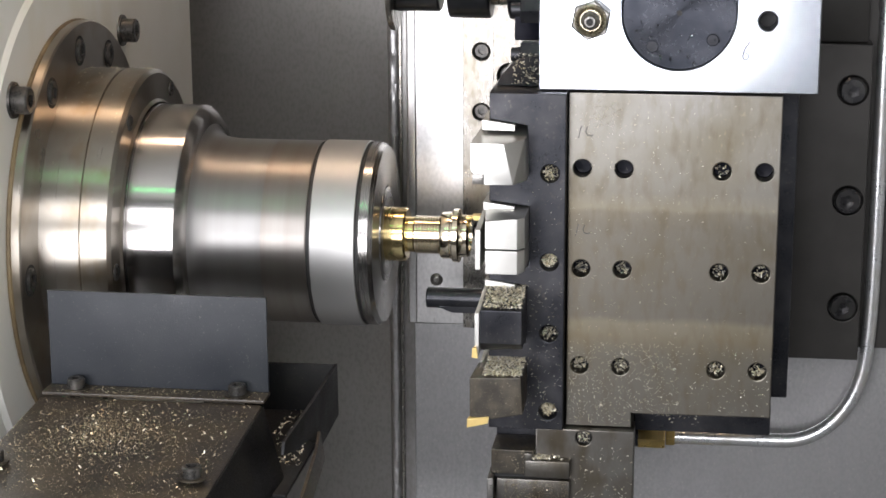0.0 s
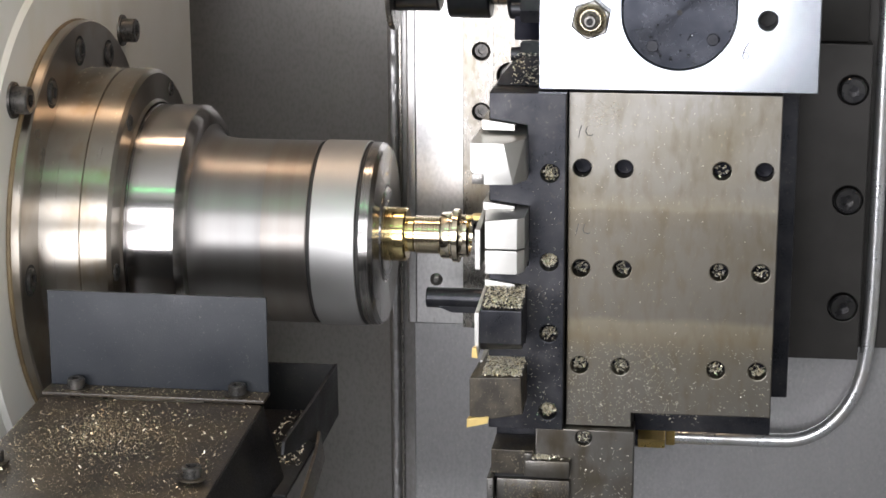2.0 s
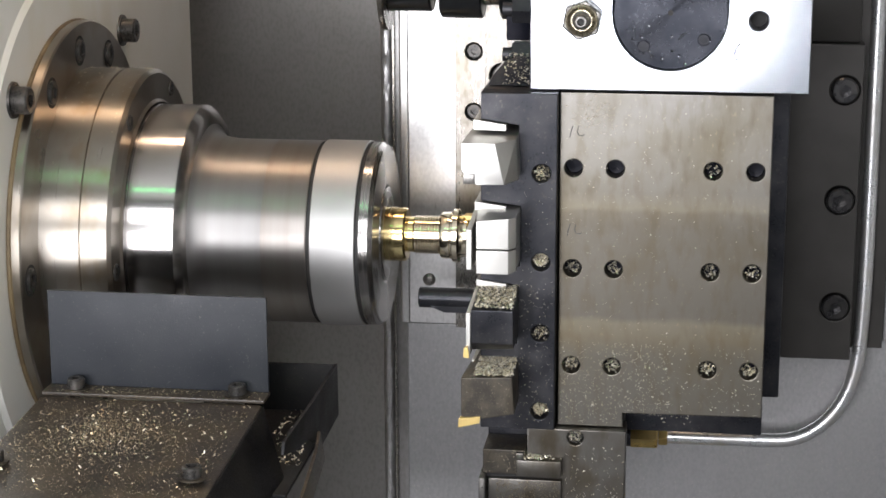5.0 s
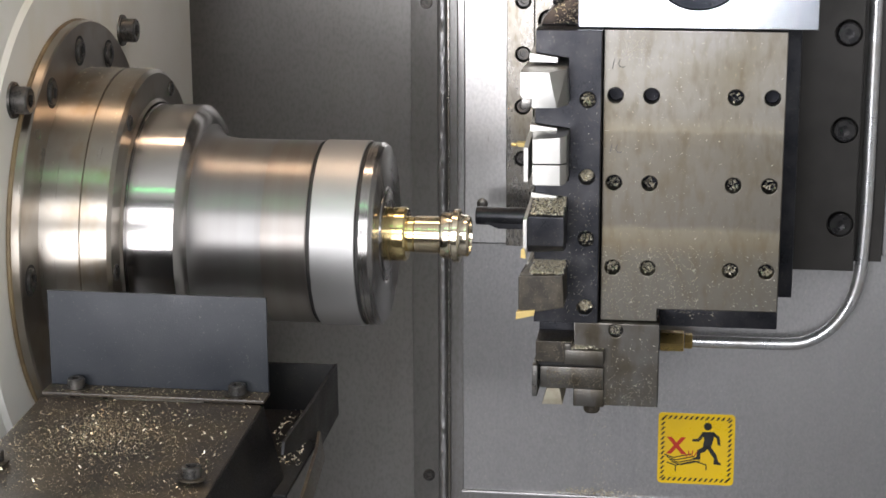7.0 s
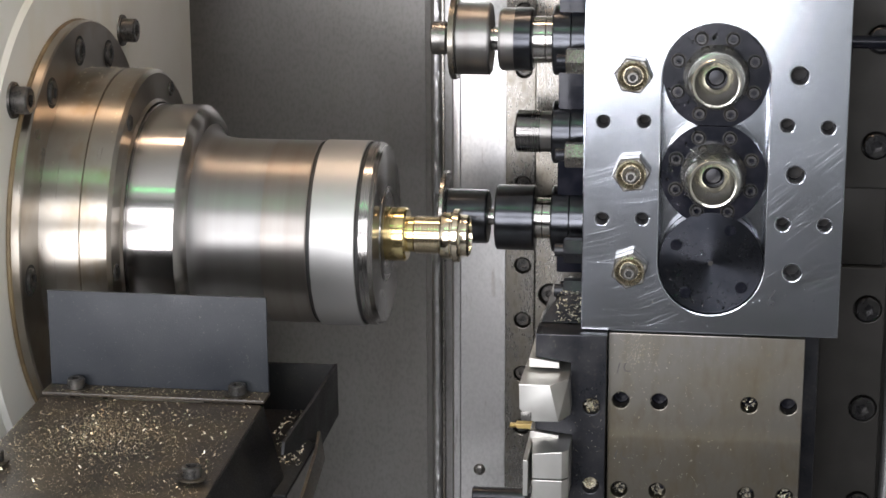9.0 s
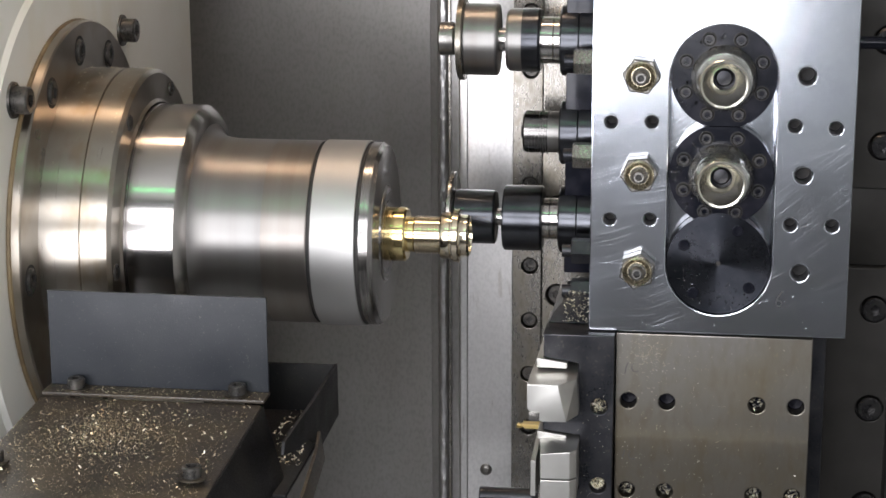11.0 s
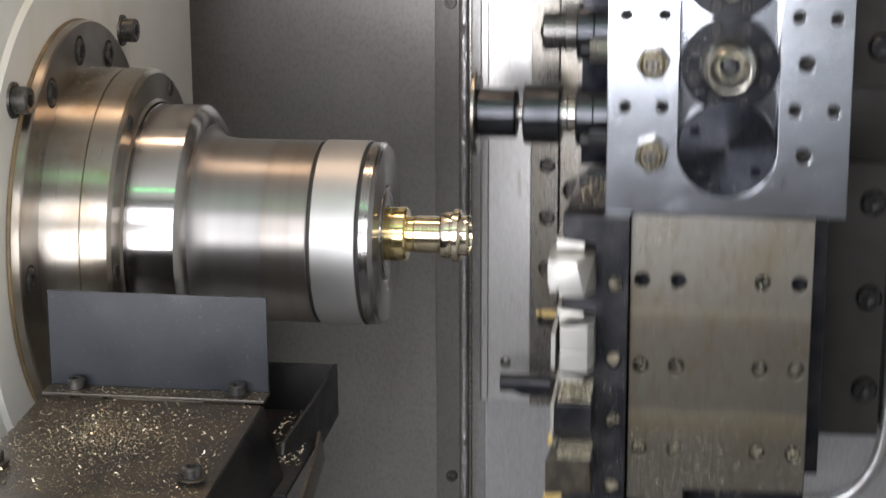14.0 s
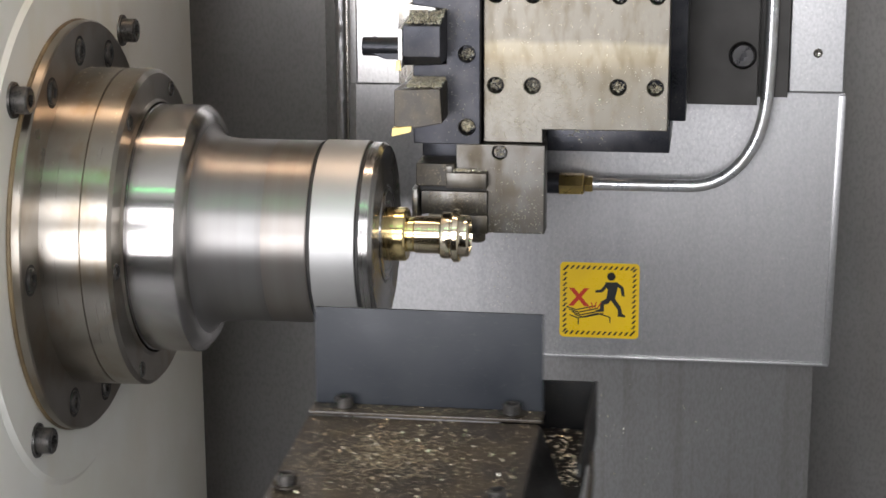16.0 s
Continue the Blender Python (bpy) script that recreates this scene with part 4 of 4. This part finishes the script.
def live_unit():
    u = thing("live_tool_unit", "milled aluminium live tool block with two open spindles", "tool block")
    hs = [(-10.7, 136.6, 3.1), (8.3, 137, 3.1), (-10.7, 90, 3.1), (8.2, 90.4, 3.1), (78.9, 159.8, 4.2), (74.2, 136.5, 3.3), (92.8, 135.8, 3.3), (78.8, 113.3, 4.2), (73.8, 89.6, 3.3), (93, 89.6, 3.3), (79, 66.5, 4.2)]
    part("face_block", holed([(-19.8, 35), (101.6, 35), (101.6, 240), (-19.8, 240)], [slot_points(41, 69.3, 158.6, 24.9)] + [ring_points(x, z, r) for x, z, r in hs], 0, 12, 0.5), ALU, u, "bright milled aluminium face")
    part("rear_block", box(-19, 101, 12.4, 86, 36, 240, 0.8), ALU, u)
    for x, z, r in hs:
        part("thread_bore", turned([(0.05, r + 0.02), (0.7, r - 0.45)] + [(0.7 + 0.55 * k, r - (0.45 if k % 2 == 0 else 0.1)) for k in range(1, 15)] + [(10.4, r - 0.6)], 24, at(x, 0, z, Matrix.Rotation(radians(90), 4, "Z"))), BORE, u)
        part("bore_floor", turned([(10.3, r - 0.3), (10.3, 0)], 24, at(x, 0, z, Matrix.Rotation(radians(90), 4, "Z"))), RECESS_SHADE, u)
    def disc(z, lo, hi, y, r=24.4):
        return prism([(41 + r * math.cos(a), min(max(z + r * math.sin(a), lo), hi)) for a in np.linspace(0, 2 * math.pi, 72, endpoint=False)], y, 11.6, 0)
    for z, lo, hi in ((158.4, 135.4, 200), (112, 80, 135.0)):
        f = part("spindle_flange", disc(z, lo, hi, 2.5), OILED, u, "oily black screwed flange")
        for k in range(8):
            a = radians(22.5 + 45 * k)
            part("socket_screw", cap_screw(2.7, 1.8, at(41 + 18.9 * math.cos(a), 2.6, z + 18.9 * math.sin(a), TO_FRONT), 1.1), FLANGESCREW, f)
            part("screw_seat", turned([(0, 3.5), (0.25, 3.5), (0.3, 3.2), (0.05, 2.75)], 24, at(41 + 18.9 * math.cos(a), 2.5, z + 18.9 * math.sin(a), TO_FRONT)), RECESS_SHADE, f)
        part("spindle_cone", turned([(-3, 15.2), (1, 15.2), (2, 14.8), (6, 14.6), (18.8, 11.3), (19.4, 10.7)], 64, at(41, 0, z, TO_FRONT)), CONE, u, "bright tapered spindle nose")
        part("spindle_bore", turned([(19.4, 10.7), (19.1, 9.9), (4.5, 6.7), (4.0, 6.2), (3.4, 5.2), (-3, 5.1), (-3, 0)], 64, at(41, 0, z, TO_FRONT)), CONE, u, "honed tapered bore")
        part("inner_tip", turned([(-2, 0), (-2, 4.4), (0, 3.4), (0.6, 0)], 32, at(41, 0, z, TO_FRONT)), OXIDE, u)
    f = part("cover_disc", disc(69.3, 30, 200, 2.0), SPUN, u, "oily black cover disc")
    part("centre_mark", turned([(0, 0), (0, 1.3), (0.3, 1.1), (0.3, 0)], 20, at(41, 2.1, 69.3, TO_FRONT)), RECESS_SHADE, f)
    for a in (152, 232, 322, 62):
        part("socket_screw", cap_screw(2.7, 1.4, at(41 + 18.5 * math.cos(radians(a)), 2.1, 69.3 + 18.5 * math.sin(radians(a)), TO_FRONT), 0.8), OILED, f)
    for z in (158.6, 112.2, 65.8):
        nut = part("coolant_nipple", hexnut(8.9, 0, 8, at(3.1, 0, z + 1, TO_FRONT @ Matrix.Rotation(radians(14 + z), 4, "X"))), HEX, u, "dark hexagon nipple")
        part("nozzle_ring", turned([(7.9, 7.2), (9.1, 6.9), (9.5, 6.3), (8.8, 5.4), (8.1, 4.6), (8.1, 3.6)], 36, at(3.1, 0, z + 1, TO_FRONT)), NIPPLE, nut, "dull brass ring")
        part("nozzle", turned([(8.0, 4.3), (9.6, 4.1), (10.2, 3.3), (12.6, 2.9), (13.2, 2.3), (13.2, 1.6), (11.6, 1.3)], 32, at(3.1, 0, z + 1, TO_FRONT)), HEX, nut, "grey steel nozzle")
        part("nozzle_hole", turned([(11.7, 1.4), (11.7, 0)], 20, at(3.1, 0, z + 1, TO_FRONT)), RECESS_SHADE, nut)
    part("coolant", drops(30, lambda g: (41 + (q := 23.4 * g.random() ** 0.3) * math.cos(a := g.uniform(3.3, 6.1)), 1.95, 69.3 + q * math.sin(a), g.uniform(0.25, 0.8)), RNG), WET, u, "clear coolant drops")
    part("coolant", drops(60, lambda g: (41 + (q := g.uniform(15.8, 23.6)) * math.cos(a := g.uniform(1.6, 4.4)), 2.45, (zc := g.choice((158.4, 112))) + (q * math.sin(a) if abs(q * math.sin(a)) < 21 else 0), g.uniform(0.3, 0.9)), RNG), WET, u, "clear coolant drops")
    part("coolant", drops(26, lambda g: (g.uniform(-15, 96), -0.02, g.uniform(37, 62) if g.random() < 0.6 else g.uniform(62, 130), g.uniform(0.15, 0.4)), RNG), WET, u, "clear coolant drops")
    part("pencil_mark", tube([(q, q, q) for q in ((71.6, -0.1, 57.4), (70.2, -0.1, 55.6), (69.0, -0.1, 53.2), (68.6, -0.1, 51.2), (69.2, -0.1, 49.9), (70.6, -0.1, 49.9), (71.3, -0.1, 51.2), (70.7, -0.1, 52.6), (69.3, -0.1, 52.6))], 0.22, 2), PENCIL, u, "pencilled figure")
    part("tool_housing", box(-36, -20.2, 53, 86, 49, 240, 1.0), OILED, u, "black spindle housing")
    for z, r in ((166, 17.5), (119.7, 16), (74.9, 17), (212, 17)):
        part("bearing_flange", turned([(-39, 10), (-39, r - 1), (-38.2, r), (-30, r), (-29.6, r - 0.6), (-29.2, r), (-20.2, r)], 64, at(0, 62, z)), BLUED, u, "blued steel bearing flange")
    for z, m in ((160.5, RAIL), (114.5, RAIL), (66.5, OXIDE), (46, OXIDE), (206.5, RAIL)):
        part("cap_nut", hexnut(6.6, -30.5, -20, at(0, 30, z)), m, u)
        part("stud", turned([(-35, 0), (-35, 3.2), (-30, 3.2)], 20, at(0, 30, z)), OXIDE, u)
    part("stud", turned([(-33, 0), (-33, 4), (-24, 5), (-20, 5)], 24, at(0, 40, 44)), OXIDE, u)
    part("side_shaft", turned([(101, 0), (101, 7), (106, 7), (106, 3.2), (130, 3.2), (130, 0)], 32, at(0, 60, 167.5)), OILED, u, "black drive shaft")
    CARRIED.append(u)

    def live(name, label, z, pieces):
        t = thing(name, label, "live tool", "live tools on the unit")
        for nm, prof, mat in pieces:
            part(nm, turned(prof, 64, at(0, 62, z)), mat, t)
        CARRIED.append(t)
    live("slitting_tool", "dark steel slitting tool with a wide wheel", 166, [
        ("bolt_head", [(-100.4, 0), (-100.4, 7.4), (-99.6, 8.3), (-93, 8.3), (-92.2, 7.6), (-92.2, 4), (-86, 4)], HEX),
        ("cutter_disc", [(-90, 4), (-90, 20.4), (-87.4, 20.8), (-86.8, 20.4), (-86.8, 5)], RAIL),
        ("wheel", [(-86.9, 17.4), (-86.3, 18), (-71, 18), (-70.2, 17.2), (-70.2, 6)], NECK),
        ("shaft", [(-70.4, 6), (-66, 6)], TURNED),
        ("nut_face", [(-66.2, 11), (-65.8, 14.4), (-64.4, 15.7), (-58, 15.7)], NECK),
        ("collet_nut", [(-58, 15.7), (-57.6, 15.9), (-50, 15.9), (-49, 15), (-49, 11.6)], BLUED),
        ("body", [(-49.2, 11.6), (-43, 11.6), (-42.6, 11.1), (-42.2, 11.6), (-37, 11.6), (-36.6, 13), (-28.4, 13), (-28, 12.4), (-27.6, 13), (-20, 13)], TURNED)])
    live("short_live_tool", "dark steel live tool with a plain closed end", 119.7, [
        ("tip", [(-58.6, 0), (-58.6, 3.4), (-57.4, 4)], OXIDE),
        ("cap", [(-57.5, 4), (-57.4, 9.8), (-56.6, 10.6), (-45, 10.6)], DARKTURN),
        ("band", [(-45, 10.3), (-37.6, 10.3), (-37.4, 9)], NECK),
        ("body", [(-37.5, 9), (-29, 9), (-28.6, 8.5), (-28.2, 9), (-20, 9)], TURNED)])
    live("whirling_tool", "black steel tool with a thin cutter disc", 74.9, [
        ("cutter_disc", [(-95, 4), (-95, 22.6), (-94.4, 23), (-92.8, 23), (-92.2, 22.4), (-92.2, 5)], RAIL),
        ("chuck", [(-92.4, 13), (-91.8, 13.8), (-72.4, 13.8), (-71.4, 13), (-71.4, 4.4)], BLUED),
        ("shaft", [(-71.6, 4.4), (-67, 4.4)], TURNED),
        ("collet_nut", [(-67.2, 4.4), (-67.2, 16), (-66.4, 16.7), (-48.2, 16.7), (-47.4, 16), (-47.4, 10)], BLUED),
        ("body", [(-47.6, 10.4), (-44, 10.4), (-43.7, 10), (-43.3, 10.4), (-39.6, 10.4), (-39.2, 12), (-31, 12), (-30.6, 11.4), (-30.2, 12), (-20, 12)], TURNED)])


live_unit()


def coolant_tube():
    c = thing("coolant_tube", "bent steel coolant tube with a brass fitting", "pipe")
    y = 122
    part("tube", tube([((41, y, -167.2), (38, y, -167.2), (60, y, -167.2)), ((99, y, -167), (85, y, -167.2), (119, y, -166.4)), ((138, y, -122), (135, y, -148), (139.7, y, -106)), ((140, y, -60), (140, y, -80), (140, y, 0)), ((139, y, 330), (139, y, 260), (139, y, 340))], 3.6), PIPE, c, "bent steel tube")
    part("fitting", hexnut(6.4, 23.4, 37.6, at(0, y, -167.4)), DULLBRASS, c, "brass hexagon fitting")
    part("olive_nut", hexnut(4.8, 38, 42.6, at(0, y, -167.2)), DULLBRASS, c, "small brass nut")
    part("port", turned([(8, 6), (23.6, 6), (23.6, 0)], 24, at(0, y, -167.4)), OXIDE, c)
    CARRIED.append(c)


coolant_tube()


def sticker():
    s = thing("warning_sticker", "yellow square warning sticker with black hazard border", "sticker")
    x0, x1, z0, z1, y = 23.4, 69.8, -263.2, -217.6, 136.7
    cx, cz, r = (x0 + x1) / 2, (z0 + z1) / 2, 2.4
    pts = []
    for px, pz, a0 in ((x1 - r, z1 - r, 0), (x0 + r, z1 - r, 90), (x0 + r, z0 + r, 180), (x1 - r, z0 + r, 270)):
        pts += [(px + r * math.cos(radians(a0 + a)), pz + r * math.sin(radians(a0 + a))) for a in (0, 30, 60, 90)]
    part("backing", prism(pts, y, 137.2, 0), YELLOW, s)
    bars = []
    n = 13
    for i in range(n):
        f = i / (n - 1)
        for px, pz in ((x0 + 4 + f * (x1 - x0 - 8), z1 - 2.9), (x0 + 4 + f * (x1 - x0 - 8), z0 + 2.9), (x0 + 2.9, z0 + 4 + f * (z1 - z0 - 8)), (x1 - 2.9, z0 + 4 + f * (z1 - z0 - 8))):
            bars.append(prism([(px - 1.5, pz - 1.1), (px - 0.2, pz - 1.1), (px + 1.5, pz + 1.1), (px + 0.2, pz + 1.1)], y - 0.1, y, 0))
    part("hazard_border", join(*bars), INK, s, "black diagonal hazard dashes")
    ink = [prism(ring_points(53.4, -225.6, 2.5, 16), y - 0.1, y, 0)]
    for q in ([(49.9, -229.2), (57, -229), (57.6, -231), (55.6, -239.4), (50.6, -239.4), (51.4, -234)],
              [(50.4, -229.4), (51.4, -231.6), (48.4, -235.4), (44.2, -235.6), (44.2, -234.2), (47.6, -233.6)], [(57, -229.2), (60.6, -232), (61.4, -237.4), (59.6, -237.4), (58.8, -233), (56.6, -231.2)],
              [(50.6, -239), (54, -239), (52, -242), (49.4, -243), (49.4, -247), (44.4, -247.6), (44.4, -246.4), (47, -245.6), (47.2, -241.2)],
              [(52.6, -239), (55.8, -239), (59.2, -244), (60.2, -248), (62, -249.2), (61.8, -250.2), (57.4, -249.8), (57.6, -246)]):
        ink.append(prism(q, y - 0.1, y, 0))
    for k in range(5):
        dx, dz = 1.5 * k, -1.5 * k
        for u, v in (((27.4, -244.6), (33, -246.4)), ((33, -246.4), (44.5, -243.6))) if k < 4 else (((28, -246.2), (33.4, -248)), ((33.4, -248), (44.6, -244.8)), ((44.6, -244.8), (52, -247)), ((33.4, -248), (33.4, -252)), ((52, -247), (52, -250.4))):
            n = Vector((v[1] - u[1], u[0] - v[0])).normalized() * 0.35
            ox, oz = (dx, dz) if k < 4 else (1.0, -3.4)
            ink.append(prism([(u[0] + n.x + ox, u[1] + n.y + oz), (v[0] + n.x + ox, v[1] + n.y + oz), (v[0] - n.x + ox, v[1] - n.y + oz), (u[0] - n.x + ox, u[1] - n.y + oz)], y - 0.1 - 0.01 * k, y, 0))
    part("pictogram", join(*ink), INK, s, "plain black shapes of a pictogram")
    rays = [prism([(px - 0.35, pz), (px + 0.35, pz), (px + ex + 0.3, pz + 3.4), (px + ex - 0.3, pz + 3.4)], y - 0.12, y, 0) for px, pz, ex in ((41.4, -245.6, -2.2), (42.8, -245, -0.8), (44.2, -244.8, 0.6), (45.6, -245, 2.0))]
    part("red_rays", join(*rays), RED, s, "short red rays")
    part("red_cross", lettering("X", 14.5, at(34.6, y - 0.1, -239.2, FACING)), RED, s, "red cross")
    CARRIED.append(s)


sticker()


def side_sheet(points, x, thick):
    """A sheet in the plane of y and z: an outline of y, z pairs."""
    bm = prism(points, 0, thick, 0.2)
    bm.transform(Matrix(((0, 1, 0, x), (1, 0, 0, 0), (0, 0, 1, 0), (0, 0, 0, 1))))
    return bm


def parts_catcher():
    c = thing("parts_catcher", "dark grey parts catcher with an upright plate, covered in turnings", "parts catcher")
    part("upright_plate", prism([(-135.2, -46), (-34.6, -46), (-34.8, -2.2), (-135, -2.0)], -116.6, -115, 0.3), CATCH, c, "dark blue grey upright sheet")
    part("base_flange", box(-136, -34.2, -128, -115, -47.6, -46, 0.5), GRIME, c)
    part("arm_cover", hull([(-136.6, -127, -48), (-35, -127, -48), (-136.6, -420, -60), (-35, -420, -62), (-35, -205, -50.6), (-136.6, -190, -50), (-136.6, -127, -160), (-35, -127, -160), (-136.6, -420, -160), (-35, -420, -160)], 1.6), GRIME, c, "grimy cover with brass turnings")
    for x, y, z in ((-121.7, -122, -46), (-47.6, -122, -46), (-44, -213, -50.4), (-129, -206, -50.2)):
        part("socket_screw", cap_screw(4.0, 5.2, at(x, y, z, Matrix.Rotation(radians(-90), 4, "Y"))), SCREW, c)
        part("washer", turned([(0, 0), (0, 6.0), (0.8, 6.0), (0.8, 0)], 28, at(x, y, z, Matrix.Rotation(radians(-90), 4, "Y"))), DULLTOOL, c)
    part("tray_back", box(-60, -15.8, -60.5, -59, -75, -50, 0.4), TRAY, c)
    part("tray_floor", box(-60, -16, -170, -60.8, -75, -73, 0.4), TRAY, c)
    part("tray_side", side_sheet([(-61, -49), (-59.4, -75), (-101, -76), (-127, -63), (-156, -58.6), (-178, -52), (-176, -47), (-119, -49)], -15.6, 1.4), TRAY, c, "grimy folded tray side")
    part("outer_flap", side_sheet([(-111, -65), (-101, -82), (-129, -90), (-160, -104), (-172, -104), (-151, -81), (-119, -72)], -14.0, 1.4), GRIME, c, "grimy lower flap")
    part("side_flank", hull([(-36, -127, -49), (-36, -420, -62), (-34.6, -127, -49), (-34.6, -420, -63), (-36, -127, -160), (-36, -420, -160), (-21, -150, -72), (-19, -170, -110), (-19, -420, -130), (-19, -420, -160), (-19, -170, -160)], 0.8), TRAY, c, "dark sloped flank")
    def fall(g):
        x, y = g.uniform(-134, -38), g.uniform(-128, -235)
        if g.random() < 0.55:
            x, y = g.gauss(-95, 16), g.gauss(-168, 16)
        x, y = min(max(x, -135), -38), min(y, -128.5)
        return (x, y, -48.0 - max(0, -127 - y) * 0.034)
    part("swarf", heap(420, fall, 0.66, RNG, 0.2), DULLCHIP, c, "loose oily brass turnings")
    part("swarf", heap(110, fall, 0.85, RNG, 0.2), CHIP, c, "curled brass turnings")
    part("swarf", heap(4200, fall, 0.34, RNG, 0.2), DULLCHIP, c, "fine brass turnings")
    part("swarf", heap(260, lambda g: (g.uniform(-134, -36), g.uniform(-127, -117.5), -46.0), 0.5, RNG, 0.2), DULLCHIP, c, "loose brass turnings")
    part("swarf", heap(160, lambda g: (g.uniform(-38, -17), g.uniform(-62, -140), -73), 0.9, RNG), CHIP, c, "turnings in the tray")
    return c


CATCHER = parts_catcher()

SLIDE_ROWS = [(0.0, 101.4, -77.8, 51.6), (0.5, 105.4, -77.8, 51.6), (1.0, 106.6, -78.2, 51.8), (1.5, 103.4, -78.2, 51.8), (2.0, 101.4, -78.2, 51.8), (2.5, 100.6, -78.2, 51.8), (3.0, 99.8, -78.2, 51.8), (3.5, 99.0, -78.1, 51.7), (4.0, 98.6, -78, 51.7),
              (5.2, 97.4, -78, 51.6), (5.8, 97.2, -78, 51.6), (6.15, 108.0, -78, 51.2), (6.3, 108.2, -72.4, 51.2), (6.4, 108.3, -58, 51.8), (6.5, 108.3, -40, 52.7), (6.6, 108.4, -18, 54.2), (6.8, 108.5, 28, 57.4), (6.92, 108.6, 58, 59.3), (7.0, 108.6, 68.4, 59.9), (7.3, 108.6, 69, 59.9),
              (7.4, 108.5, 69, 50), (7.5, 108.5, 69.6, 25.3), (7.6, 108.4, 70, 3), (7.8, 108.3, 71, -42), (7.9, 108.2, 72, -62), (8.0, 108.2, 72.5, -66.8), (8.2, 110, 71, -67.2), (8.3, 113, 46, -69), (8.4, 116, 15, -71), (8.5, 117.5, -13, -72.6), (8.6, 118.1, -24, -73), (8.75, 118.3, -26.8, -73.1), (9.0, 118.3, -26.8, -73.1),
              (11.5, 123.6, -25.2, -73.6), (12.0, 124.8, -25.2, -73.5), (12.5, 124.8, -24, -73), (12.78, 124.9, -22, -72.8), (12.9, 125.1, 14, -71), (13.0, 125.2, 41, -69.5), (13.1, 125.2, 47, -68.9), (13.5, 125.1, 47.8, -68.8), (13.75, 125.1, 47.8, -68.5),
              (13.9, 125.1, 47.8, -53), (14.0, 125.1, 47.8, -32.5), (14.2, 125.3, 47.5, 13), (14.5, 125.6, 46, 81.9), (14.7, 125.6, 43, 127), (14.8, 125.6, 40.5, 147.5), (14.9, 125.6, 38.6, 157.5), (15.0, 125.6, 38.1, 159.7), (15.1, 125.4, 38, 159.8),
              (15.2, 115.7, 38, 160), (15.3, 96.2, 37.8, 160.2), (15.4, 71, 37.6, 160.4), (15.5, 55.2, 37.4, 160.6), (15.6, 50, 37.3, 160.7), (16.0, 49.8, 37.2, 160.7)]
CATCH_ROWS = [(0.0, 0, 0, 0), (15.6, 0, 0, 0), (15.7, 14, -0.7, -0.2), (15.8, 56, -2.7, -0.7), (15.9, 105, -5, -1.4), (16.0, 123.3, -5.9, -1.6)]


def motions():
    for ob in CARRIED:
        walk(ob, [(t, pose(x * MM, y * MM, z * MM)) for t, x, y, z in SLIDE_ROWS])
    for ob in CROSSED:
        walk(ob, [(t, pose(x * MM, y * MM, 0)) for t, x, y, z in SLIDE_ROWS])
    for ob in SIDEWAYS:
        walk(ob, [(t, pose(x * MM, 0, 0)) for t, x, y, z in SLIDE_ROWS])
    walk(CATCHER, [(t, pose(x * MM, y * MM, z * MM)) for t, x, y, z in CATCH_ROWS])
    for ob in (SPINDLE, WORKPIECE):
        walk(ob, [(i / 10, pose(0, 0, 0, -80.0 * i)) for i in range(161)])


motions()
